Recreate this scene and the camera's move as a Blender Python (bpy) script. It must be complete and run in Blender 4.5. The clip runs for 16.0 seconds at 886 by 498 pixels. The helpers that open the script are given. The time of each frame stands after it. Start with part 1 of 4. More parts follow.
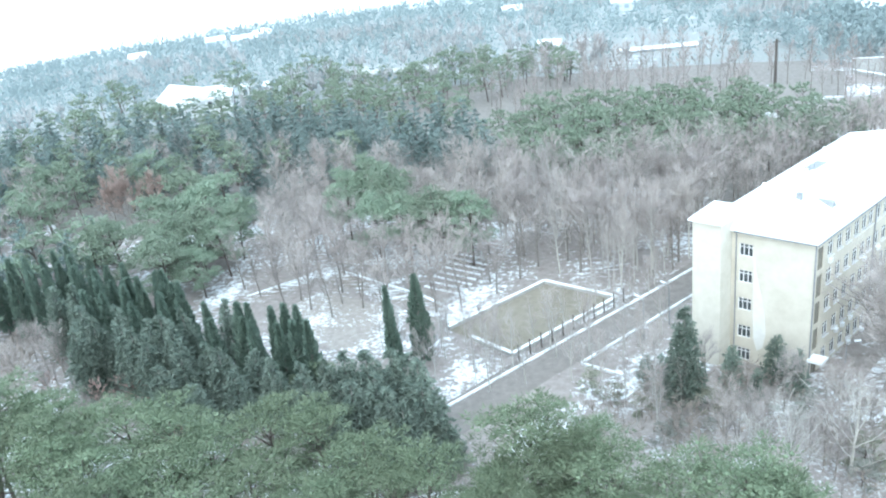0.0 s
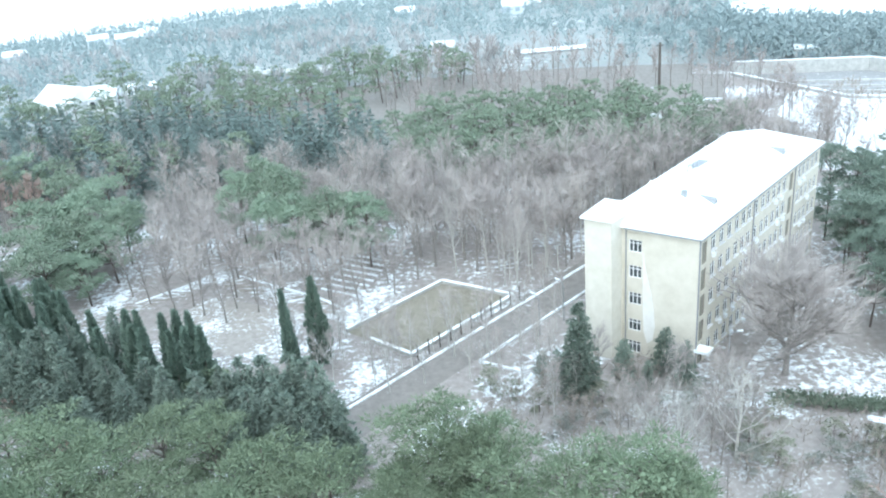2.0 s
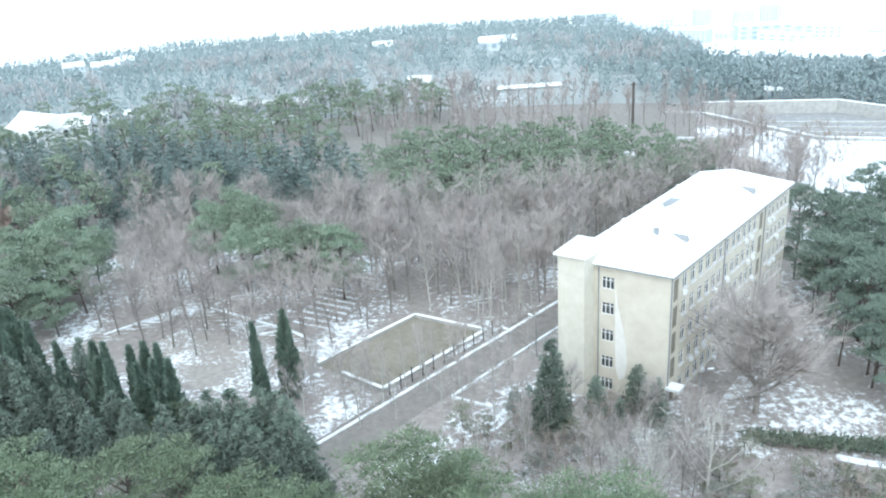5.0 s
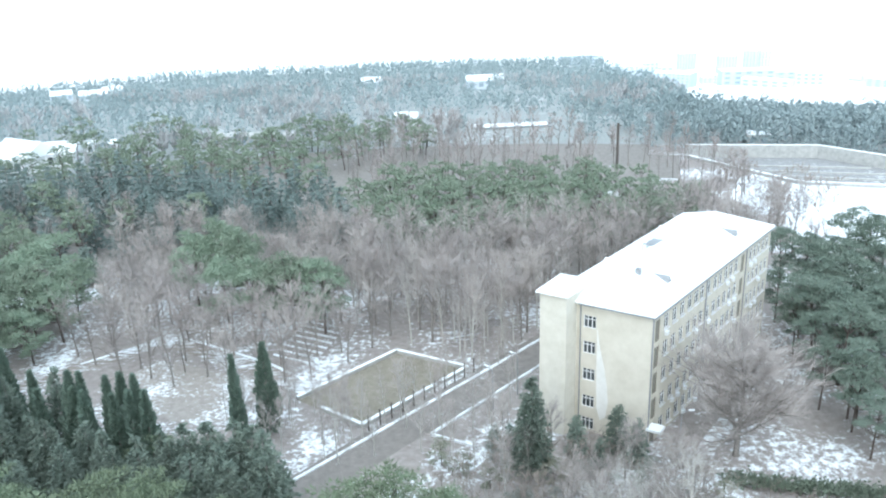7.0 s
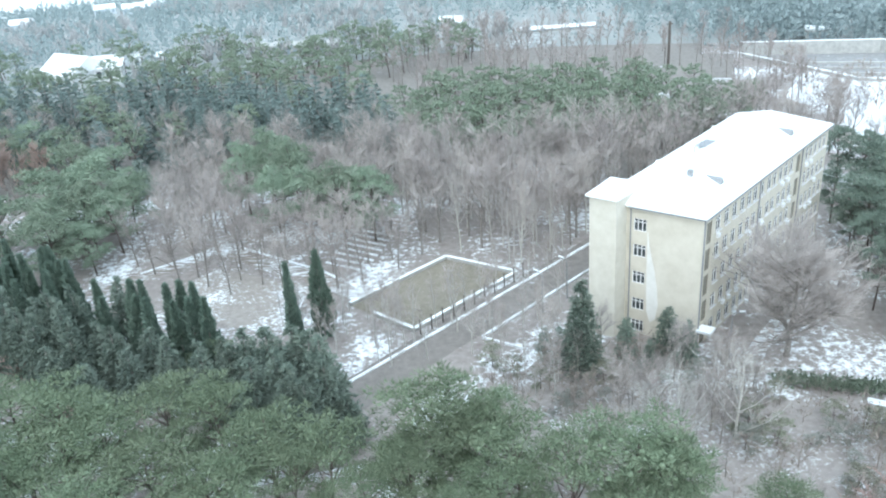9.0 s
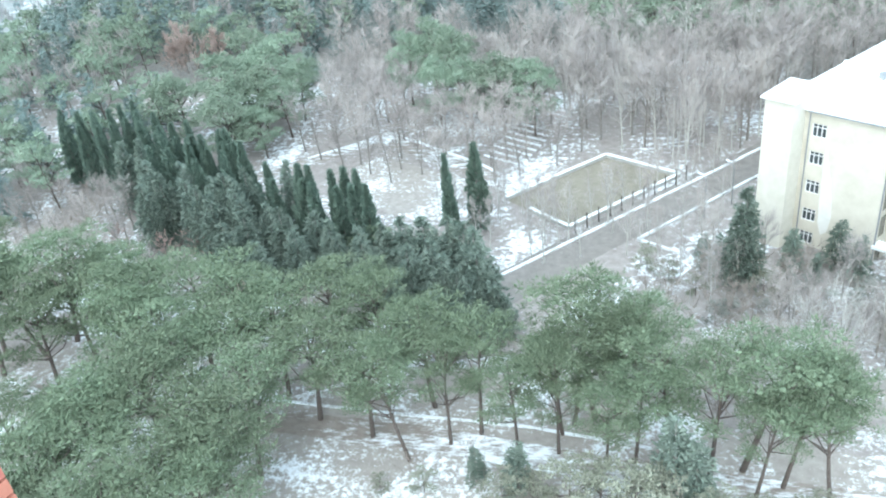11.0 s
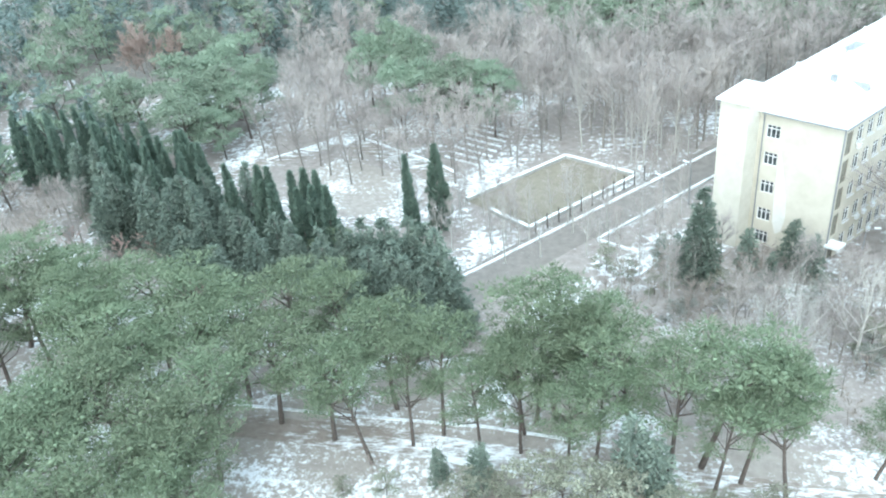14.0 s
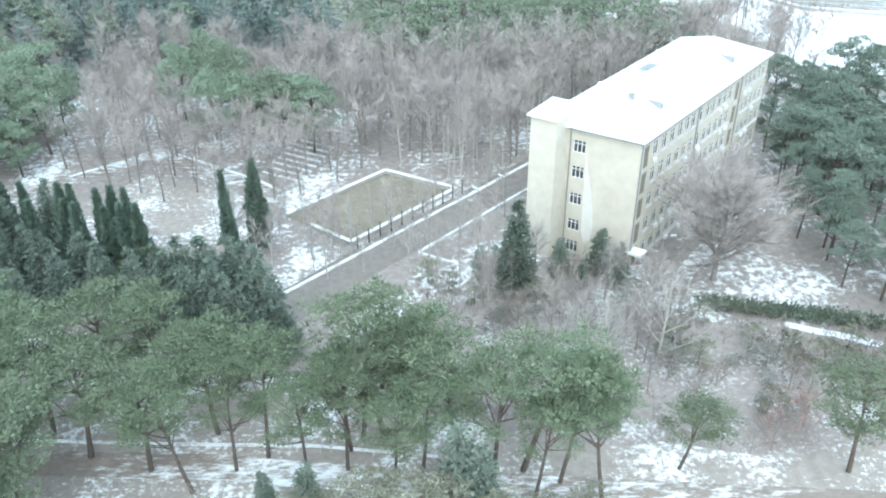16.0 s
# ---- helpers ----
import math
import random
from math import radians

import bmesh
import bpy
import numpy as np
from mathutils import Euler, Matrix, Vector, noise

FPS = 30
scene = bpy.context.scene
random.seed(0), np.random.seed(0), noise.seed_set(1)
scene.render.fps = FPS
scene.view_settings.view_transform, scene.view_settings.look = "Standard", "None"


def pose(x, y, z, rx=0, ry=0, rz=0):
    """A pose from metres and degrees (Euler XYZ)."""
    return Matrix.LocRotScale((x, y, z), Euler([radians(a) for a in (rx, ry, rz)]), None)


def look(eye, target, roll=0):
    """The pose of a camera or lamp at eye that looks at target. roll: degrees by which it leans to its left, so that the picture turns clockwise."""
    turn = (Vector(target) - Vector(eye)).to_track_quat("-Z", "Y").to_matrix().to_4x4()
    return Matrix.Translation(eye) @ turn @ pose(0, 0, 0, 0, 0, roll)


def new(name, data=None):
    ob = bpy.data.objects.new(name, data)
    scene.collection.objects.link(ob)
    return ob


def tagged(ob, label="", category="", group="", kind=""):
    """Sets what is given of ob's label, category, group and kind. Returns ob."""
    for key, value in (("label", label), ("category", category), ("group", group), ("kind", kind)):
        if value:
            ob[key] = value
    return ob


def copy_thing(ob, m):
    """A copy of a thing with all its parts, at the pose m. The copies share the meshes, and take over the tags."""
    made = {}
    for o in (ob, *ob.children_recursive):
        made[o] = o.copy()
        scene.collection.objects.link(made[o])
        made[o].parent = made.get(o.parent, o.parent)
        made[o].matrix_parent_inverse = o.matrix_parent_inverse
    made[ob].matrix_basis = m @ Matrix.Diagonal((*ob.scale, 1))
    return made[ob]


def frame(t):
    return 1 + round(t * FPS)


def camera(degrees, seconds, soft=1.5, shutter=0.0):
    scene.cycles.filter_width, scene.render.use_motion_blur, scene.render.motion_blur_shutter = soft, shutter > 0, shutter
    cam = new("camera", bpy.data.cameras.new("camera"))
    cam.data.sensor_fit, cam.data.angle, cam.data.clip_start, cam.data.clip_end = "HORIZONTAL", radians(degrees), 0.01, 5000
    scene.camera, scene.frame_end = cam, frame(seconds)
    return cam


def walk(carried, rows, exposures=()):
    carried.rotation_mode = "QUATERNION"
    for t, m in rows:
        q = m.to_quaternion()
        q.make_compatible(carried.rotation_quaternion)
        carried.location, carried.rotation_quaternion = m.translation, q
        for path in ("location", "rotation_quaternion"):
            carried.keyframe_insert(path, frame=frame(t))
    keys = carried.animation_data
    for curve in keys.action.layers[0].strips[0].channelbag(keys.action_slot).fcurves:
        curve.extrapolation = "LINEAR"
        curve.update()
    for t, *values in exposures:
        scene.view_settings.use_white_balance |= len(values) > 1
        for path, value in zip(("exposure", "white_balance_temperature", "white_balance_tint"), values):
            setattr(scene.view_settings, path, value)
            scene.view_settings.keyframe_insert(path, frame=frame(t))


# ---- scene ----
EXPO = [(0.0, 0.91, 5450, 1), (2.5, 0.76, 5500, 1), (5.5, 0.61, 5650, 3), (8.5, 0.56, 5600, 3), (9.2, 0.56, 5600, 2), (10.0, 0.81, 5550, 1), (12.5, 1.06, 5600, -2), (14.0, 1.01, 5600, -2), (16.0, 0.76, 5600, 0)]
# camera and its walk
cam = camera(54.57, 16.0, soft=2.0)
walk(cam, [
    (0.0, pose(-0.181, -0.234, 60.125, 65.85, 6.65, 7.81)),
    (0.5, pose(-0.198, -0.193, 60.029, 64.98, 5.71, 6.55)),
    (1.0, pose(-0.211, -0.245, 60.083, 65.26, 6.04, 3.98)),
    (1.5, pose(-0.227, -0.079, 60.012, 65.19, 4.98, 2.69)),
    (2.0, pose(-0.139, 0.004, 59.869, 65.29, 4.79, 1.13)),
    (2.5, pose(0.092, 0.125, 59.768, 65.31, 4.13, -0.21)),
    (3.0, pose(0.139, 0.172, 59.813, 65.46, 3.54, -0.28)),
    (3.2, pose(0.015, 0.047, 60.066, 65.59, 3.97, 0.39)),
    (5.5, pose(-0.037, 0.154, 60.017, 68.00, 3.07, -0.34)),
    (6.0, pose(0.046, 0.134, 60.064, 68.60, 2.66, -0.45)),
    (6.5, pose(0.062, 0.166, 60.016, 69.22, 2.36, -0.67)),
    (7.0, pose(0.133, 0.227, 59.946, 69.77, 1.91, -0.66)),
    (7.5, pose(0.095, 0.105, 60.019, 70.24, 2.05, -1.10)),
    (8.0, pose(0.150, 0.040, 60.062, 70.72, 2.10, -1.06)),
    (8.5, pose(0.065, 0.007, 59.984, 71.21, 2.90, -0.87)),
    (9.0, pose(-0.149, -0.175, 59.760, 63.81, 3.98, 1.84)),
    (9.5, pose(-0.005, -0.137, 60.006, 59.70, 5.18, 3.45)),
    (10.0, pose(-0.032, -0.305, 60.113, 59.94, 5.40, 5.84)),
    (10.2, pose(-0.041, -0.265, 60.067, 58.79, 5.47, 8.59)),
    (12.3, pose(-0.058, -0.128, 60.156, 57.29, 6.71, 13.63)),
    (12.5, pose(-0.031, -0.133, 60.121, 57.54, 6.62, 13.22)),
    (13.0, pose(-0.124, -0.165, 60.182, 57.79, 6.60, 11.95)),
    (13.5, pose(-0.120, -0.157, 60.177, 57.74, 6.27, 11.75)),
    (14.0, pose(-0.052, -0.085, 60.139, 57.43, 5.34, 10.04)),
    (14.5, pose(0.045, 0.097, 59.892, 57.11, 4.42, 6.10)),
    (15.0, pose(0.122, 0.201, 59.821, 56.86, 3.17, 2.99)),
    (15.5, pose(0.106, 0.123, 59.859, 57.62, 2.53, -0.04)),
    (16.0, pose(0.075, 0.049, 59.911, 57.95, 0.33, -0.71)),
], exposures=EXPO)

# world: an even white overcast sky over a snowy hillside
world = bpy.data.worlds.new("overcast")
scene.world = world
world.use_nodes = True
wn, wl = world.node_tree.nodes, world.node_tree.links
sky = wn.new("ShaderNodeTexSky")
sky.sky_type, sky.sun_disc = "NISHITA", False
sky.sun_elevation, sky.sun_rotation = radians(35), radians(200)
sky.dust_density, sky.air_density = 4.0, 1.0
sky_bg = wn["Background"]
sky_bg.inputs["Strength"].default_value = 0.05
wl.new(sky.outputs[0], sky_bg.inputs["Color"])
cloud_bg = wn.new("ShaderNodeBackground")
cloud_bg.inputs["Color"].default_value = (0.93, 0.98, 1.0, 1)
cloud_bg.inputs["Strength"].default_value = 1.05
both = wn.new("ShaderNodeAddShader")
wl.new(sky_bg.outputs[0], both.inputs[0])
wl.new(cloud_bg.outputs[0], both.inputs[1])
wl.new(both.outputs[0], wn["World Output"].inputs["Surface"])

sun = new("sun", bpy.data.lights.new("sun", "SUN"))
sun.data.energy, sun.data.angle, sun.data.color = 0.8, radians(25), (1.0, 0.97, 0.92)
sun.matrix_world = look((0, 0, 200), (-12, 60, 120))


# materials
def material(name, c1, c2, scale=4.0, rough=0.9, bump=0.0, bump_scale=20.0, island=0.0, obj=0.0, spec=0.3, translucent=0.0):
    """Two colours mixed by two scales of noise, with shade varied from piece to piece."""
    m = bpy.data.materials.new(name)
    m.use_nodes = True
    n, l = m.node_tree.nodes, m.node_tree.links
    b = n["Principled BSDF"]
    b.inputs["Roughness"].default_value = rough
    b.inputs["Specular IOR Level"].default_value = spec
    co = n.new("ShaderNodeTexCoord")
    n1 = n.new("ShaderNodeTexNoise")
    n1.inputs["Scale"].default_value = scale
    n1.inputs["Detail"].default_value = 6
    n1.inputs["Roughness"].default_value = 0.65
    l.new(co.outputs["Object"], n1.inputs["Vector"])
    ramp = n.new("ShaderNodeMapRange")
    ramp.inputs["From Min"].default_value, ramp.inputs["From Max"].default_value = 0.32, 0.68
    l.new(n1.outputs["Fac"], ramp.inputs["Value"])
    mix = n.new("ShaderNodeMix")
    mix.data_type = "RGBA"
    mix.inputs["A"].default_value, mix.inputs["B"].default_value = (*c1, 1), (*c2, 1)
    l.new(ramp.outputs[0], mix.inputs["Factor"])
    out = mix.outputs["Result"]
    if island or obj:
        val = n.new("ShaderNodeMath")
        val.operation = "MULTIPLY_ADD"
        g = n.new("ShaderNodeNewGeometry")
        o = n.new("ShaderNodeObjectInfo")
        l.new(g.outputs["Random Per Island"], val.inputs[0])
        val.inputs[1].default_value = island
        v2 = n.new("ShaderNodeMath")
        v2.operation = "MULTIPLY_ADD"
        l.new(o.outputs["Random"], v2.inputs[0])
        v2.inputs[1].default_value = obj
        v2.inputs[2].default_value = 1 - (island + obj) / 2
        l.new(v2.outputs[0], val.inputs[2])
        hsv = n.new("ShaderNodeHueSaturation")
        l.new(val.outputs[0], hsv.inputs["Value"])
        l.new(out, hsv.inputs["Color"])
        hue = n.new("ShaderNodeMapRange")
        hue.inputs["To Min"].default_value, hue.inputs["To Max"].default_value = 0.5 - 0.012 * (obj > 0), 0.5 + 0.012 * (obj > 0)
        l.new(o.outputs["Random"], hue.inputs["Value"])
        l.new(hue.outputs[0], hsv.inputs["Hue"])
        out = hsv.outputs[0]
    l.new(out, b.inputs["Base Color"])
    if bump:
        n2 = n.new("ShaderNodeTexNoise")
        n2.inputs["Scale"].default_value, n2.inputs["Detail"].default_value = bump_scale, 4
        l.new(co.outputs["Object"], n2.inputs["Vector"])
        bp_ = n.new("ShaderNodeBump")
        bp_.inputs["Strength"].default_value, bp_.inputs["Distance"].default_value = bump, 0.05
        l.new(n2.outputs["Fac"], bp_.inputs["Height"])
        l.new(bp_.outputs[0], b.inputs["Normal"])
    return m


def snowy_ground(name, soil1, soil2, snow=(0.82, 0.85, 0.88), cover=0.5, size=0.25, sharp=0.08, stretch=(1, 1, 1)):
    """Thin snow in patches over litter and soil: large drifts broken up by fine ones."""
    m = material(name, soil1, soil2, scale=0.9, bump=0.5, bump_scale=6)
    n, l = m.node_tree.nodes, m.node_tree.links
    b = n["Principled BSDF"]
    base = b.inputs["Base Color"].links[0].from_socket
    co = n.new("ShaderNodeTexCoord")
    mp = n.new("ShaderNodeMapping")
    mp.inputs["Scale"].default_value = stretch
    l.new(co.outputs["Object"], mp.inputs["Vector"])
    big = n.new("ShaderNodeTexNoise")
    big.inputs["Scale"].default_value, big.inputs["Detail"].default_value = size * 0.25, 3
    fine = n.new("ShaderNodeTexNoise")
    fine.inputs["Scale"].default_value, fine.inputs["Detail"].default_value, fine.inputs["Roughness"].default_value = size * 3, 9, 0.75
    for q in (big, fine):
        l.new(mp.outputs[0], q.inputs["Vector"])
    add = n.new("ShaderNodeMath")
    add.operation = "MULTIPLY_ADD"
    l.new(big.outputs["Fac"], add.inputs[0])
    add.inputs[1].default_value = 0.7
    l.new(fine.outputs["Fac"], add.inputs[2])
    edge = 0.85 + (0.5 - cover) * 0.5
    r = n.new("ShaderNodeMapRange")
    r.inputs["From Min"].default_value, r.inputs["From Max"].default_value = edge - sharp, edge + sharp
    l.new(add.outputs[0], r.inputs["Value"])
    mx = n.new("ShaderNodeMix")
    mx.data_type = "RGBA"
    mx.inputs["B"].default_value = (*snow, 1)
    l.new(base, mx.inputs["A"])
    l.new(r.outputs[0], mx.inputs["Factor"])
    l.new(mx.outputs["Result"], b.inputs["Base Color"])
    return m


M_GROUND = snowy_ground("patchy_snow_soil", (0.24, 0.21, 0.195), (0.35, 0.32, 0.3), cover=0.34, size=0.35, sharp=0.055)
M_FLOOR = snowy_ground("woodland_litter", (0.2, 0.185, 0.17), (0.3, 0.28, 0.26), cover=0.05, size=0.2)
M_FARFLOOR = snowy_ground("snowy_forest_floor", (0.27, 0.29, 0.28), (0.36, 0.375, 0.37), cover=0.12, size=0.12)
M_YARD = snowy_ground("trodden_scrub", (0.27, 0.24, 0.225), (0.38, 0.35, 0.33), cover=0.25, size=0.6)
M_FIELD = snowy_ground("wet_earth", (0.2, 0.18, 0.14), (0.27, 0.245, 0.2), cover=-0.15, size=0.3)
M_SNOW = snowy_ground("snow", (0.5, 0.5, 0.48), (0.6, 0.6, 0.6), cover=0.95, size=0.4)
M_LAWN = snowy_ground("snowy_lawn", (0.28, 0.25, 0.225), (0.38, 0.35, 0.32), cover=0.36, size=0.5, sharp=0.06)
M_ROAD = snowy_ground("wet_asphalt", (0.19, 0.172, 0.158), (0.26, 0.238, 0.22), cover=0.1, size=0.5)
M_TRACK = snowy_ground("muddy_track", (0.22, 0.19, 0.165), (0.31, 0.27, 0.24), cover=0.4, size=0.5, stretch=(0.3, 1, 1))
M_PLASTER = material("cream_plaster", (0.55, 0.515, 0.435), (0.64, 0.605, 0.525), scale=0.5, bump=0.15, bump_scale=30)
M_PLASTER2 = material("pale_plaster", (0.57, 0.54, 0.46), (0.66, 0.63, 0.555), scale=0.7, bump=0.15, bump_scale=30)
M_PATCH = material("limewashed_plaster", (0.66, 0.65, 0.61), (0.74, 0.73, 0.7), scale=1.2, bump=0.15, bump_scale=30)
M_ROOF = material("snow_on_roof", (0.82, 0.86, 0.88), (0.9, 0.92, 0.93), scale=0.25, bump=0.25, bump_scale=2)
M_METAL = material("grey_sheet_metal", (0.22, 0.23, 0.24), (0.33, 0.34, 0.35), scale=3, rough=0.5)
M_FRAME = material("white_window_frame", (0.72, 0.73, 0.73), (0.8, 0.8, 0.8), scale=2, rough=0.5)
M_PANEL = material("brown_louvre", (0.2, 0.19, 0.16), (0.28, 0.26, 0.22), scale=2)
M_CONCRETE = material("weathered_concrete", (0.36, 0.36, 0.35), (0.52, 0.52, 0.5), scale=0.8, bump=0.3)
M_BASIN = snowy_ground("wet_concrete", (0.24, 0.24, 0.24), (0.34, 0.34, 0.34), cover=0.1, size=0.15)
M_KERB = snowy_ground("snowy_kerb", (0.42, 0.42, 0.41), (0.55, 0.55, 0.54), cover=0.6, size=1.2)
M_DARKWOOD = material("creosoted_pole", (0.09, 0.08, 0.075), (0.14, 0.125, 0.11), scale=3)
M_BARK = material("grey_brown_bark", (0.2, 0.18, 0.165), (0.33, 0.305, 0.285), scale=3, bump=0.4)
M_PINEBARK = material("dark_pine_bark", (0.085, 0.07, 0.062), (0.15, 0.125, 0.11), scale=3, bump=0.4)
M_BROWNTWIG = material("brown_twigs", (0.24, 0.205, 0.18), (0.38, 0.335, 0.3), scale=0.8, island=0.3, obj=0.2)
M_SCRUB = material("olive_scrub_leaves", (0.21, 0.22, 0.165), (0.33, 0.335, 0.27), scale=0.8, island=0.5, obj=0.3)
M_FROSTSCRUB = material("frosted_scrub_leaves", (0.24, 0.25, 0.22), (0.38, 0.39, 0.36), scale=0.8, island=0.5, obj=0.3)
M_PINK = material("dry_pinkish_twigs", (0.4, 0.29, 0.26), (0.52, 0.41, 0.38), scale=0.8, island=0.3)
M_PALEBARK = material("pale_bark", (0.4, 0.385, 0.35), (0.58, 0.565, 0.53), scale=2, bump=0.3)
M_TWIG = material("bare_twigs", (0.345, 0.31, 0.29), (0.49, 0.45, 0.43), scale=0.8, island=0.2, obj=0.25)
M_TWIGPALE = material("frosted_twigs", (0.42, 0.405, 0.37), (0.58, 0.565, 0.53), scale=0.8, island=0.3, obj=0.2)
# Far twigs: grey and lightened, with the haze put into the colour
M_TWIGFAR = material("hazy_far_twigs", (0.4, 0.4, 0.4), (0.5, 0.5, 0.5), scale=0.02, island=0.2)
M_REDTWIG = material("rusty_leaves", (0.36, 0.275, 0.24), (0.44, 0.355, 0.32), scale=0.8, island=0.3)
M_PINEDARK = material("dark_pine_needles", (0.15, 0.195, 0.16), (0.225, 0.275, 0.225), scale=0.4, island=0.25, obj=0.35)
# Lighter than the near pines: haze of the distance is mixed into this colour
M_PINEMID = material("hazy_pine_needles", (0.19, 0.245, 0.18), (0.275, 0.33, 0.25), scale=0.4, island=0.25, obj=0.3)
M_PINE = material("pine_needles", (0.122, 0.158, 0.1), (0.205, 0.248, 0.165), scale=0.5, island=0.35, obj=0.35)
M_CYPRESS = material("cypress_foliage", (0.135, 0.19, 0.15), (0.2, 0.26, 0.21), scale=0.6, island=0.35, obj=0.25)
M_FIR = material("fir_foliage", (0.13, 0.17, 0.14), (0.25, 0.295, 0.245), scale=0.6, island=0.35, obj=0.3)
# Fir green paled and blued to carry the haze in its base colour
M_FIRMID = material("hazy_fir_foliage", (0.18, 0.235, 0.225), (0.25, 0.31, 0.295), scale=0.4, island=0.25, obj=0.35)
M_SILVER = material("silver_fir_foliage", (0.2, 0.25, 0.22), (0.33, 0.38, 0.34), scale=0.8, island=0.5)
# Pale blue-grey base colour stands in for haze over the far woods
M_FARHAZE = material("haze_pale_needles", (0.3, 0.365, 0.37), (0.39, 0.455, 0.465), scale=0.02, island=0.14)
M_HEDGE = material("hedge_leaves", (0.14, 0.18, 0.13), (0.24, 0.28, 0.22), scale=1, island=0.6)
M_BRICK = material("red_facing_brick", (0.4, 0.15, 0.105), (0.48, 0.2, 0.145), scale=5, bump=0.3, obj=0.15)
M_PLAIN = material("snow_of_the_plain", (0.84, 0.86, 0.88), (0.9, 0.91, 0.92), scale=0.004)
# Town walls and glazing hold the mist's blue-grey veil in their base colours
M_CITY = material("misty_render", (0.5, 0.56, 0.61), (0.62, 0.67, 0.71), scale=0.02, obj=0.25)
M_CITYWIN = material("misty_glazing", (0.3, 0.37, 0.43), (0.4, 0.46, 0.51), scale=0.05, rough=0.4)
M_WHITE = material("white_render", (0.7, 0.72, 0.73), (0.8, 0.81, 0.82), scale=0.3)
# Red cladding greyed by the same mist, mixed into its colour
M_CITYRED = material("misty_red_cladding", (0.45, 0.4, 0.43), (0.52, 0.46, 0.48), scale=0.05)
M_GLASS = material("dark_glass", (0.05, 0.058, 0.062), (0.1, 0.112, 0.118), scale=0.8, rough=0.12, spec=0.6)


# mesh helpers
def mesh_of(name, verts, faces, smooth=False):
    me = bpy.data.meshes.new(name)
    me.from_pydata([tuple(map(float, p)) for p in verts], [], faces)
    if smooth:
        me.polygons.foreach_set("use_smooth", [True] * len(me.polygons))
    me.update()
    return me


def part(name, me, mat, parent, label=""):
    ob = new(name, me)
    if mat and not me.materials:
        me.materials.append(mat)
    if parent is not None:
        ob.parent = parent
    if label:
        ob["label"] = label
    return ob


def thing(name, at, label, category, group="", kind="", rz=0.0):
    ob = new(name)
    ob.matrix_world = pose(at[0], at[1], at[2], 0, 0, rz)
    return tagged(ob, label, category, group, kind)


class Soup:
    """Gathers vertices and faces of one part."""

    def __init__(self):
        self.v, self.f = [], []

    def box(self, lo, hi, fn=None, taper=0.0):
        k = len(self.v)
        for z in (0, 1):
            for y in (0, 1):
                for x in (0, 1):
                    p = [(lo, hi)[x][0], (lo, hi)[y][1], (lo, hi)[z][2]]
                    self.v.append(fn(*p) if fn else p)
        for q in ((0, 2, 3, 1), (4, 5, 7, 6), (0, 1, 5, 4), (2, 6, 7, 3), (0, 4, 6, 2), (1, 3, 7, 5)):
            self.f.append([k + i for i in q])
        return self

    def poly(self, pts):
        k = len(self.v)
        self.v += [tuple(p) for p in pts]
        self.f.append(list(range(k, k + len(pts))))
        return self

    def tube(self, pts, radii, sides=6, cap=True):
        k, rings = len(self.v), len(pts)
        for i, (p, r) in enumerate(zip(pts, radii)):
            d = Vector(pts[min(i + 1, rings - 1)]) - Vector(pts[max(i - 1, 0)])
            d.normalize()
            a = d.orthogonal().normalized()
            b = d.cross(a)
            for s in range(sides):
                w = 2 * math.pi * s / sides
                self.v.append(Vector(p) + (a * math.cos(w) + b * math.sin(w)) * r)
        for i in range(rings - 1):
            for s in range(sides):
                s2 = (s + 1) % sides
                self.f.append([k + i * sides + s, k + i * sides + s2, k + (i + 1) * sides + s2, k + (i + 1) * sides + s])
        if cap:
            self.f.append([k + (rings - 1) * sides + s for s in range(sides)])
        return self

    def mesh(self, name, smooth=False):
        return mesh_of(name, self.v, self.f, smooth)


def blades(rng, centres, axes, length, width, count, spread, tri=False):
    """Little needle sprays: count slim triangles from each centre, fanned about its axis."""
    c = np.repeat(np.asarray(centres, float), count, 0)
    ax = np.repeat(np.asarray(axes, float), count, 0)
    n = len(c)
    d = ax + rng.normal(0, spread, (n, 3))
    d /= np.linalg.norm(d, axis=1)[:, None] + 1e-9
    s = np.cross(d, rng.normal(0, 1, (n, 3)))
    s /= np.linalg.norm(s, axis=1)[:, None] + 1e-9
    ln = length * rng.uniform(0.6, 1.25, (n, 1))
    wd = width * rng.uniform(0.7, 1.3, (n, 1))
    if tri:
        return np.stack([c - s * wd * 0.7, c + s * wd * 0.7, c + d * ln], 1).reshape(-1, 3), np.arange(n * 3).reshape(-1, 3).tolist()
    v = np.stack([c - s * wd * 0.5, c + d * ln * 0.55 + s * wd * 0.6, c + d * ln, c + d * ln * 0.5 - s * wd * 0.6], 1).reshape(-1, 3)
    f = np.arange(n * 4).reshape(-1, 4).tolist()
    return v, f


BALL_V = np.array([(-1, 1.618, 0), (1, 1.618, 0), (-1, -1.618, 0), (1, -1.618, 0), (0, -1, 1.618), (0, 1, 1.618), (0, -1, -1.618), (0, 1, -1.618), (1.618, 0, -1), (1.618, 0, 1), (-1.618, 0, -1), (-1.618, 0, 1)]) / 1.9
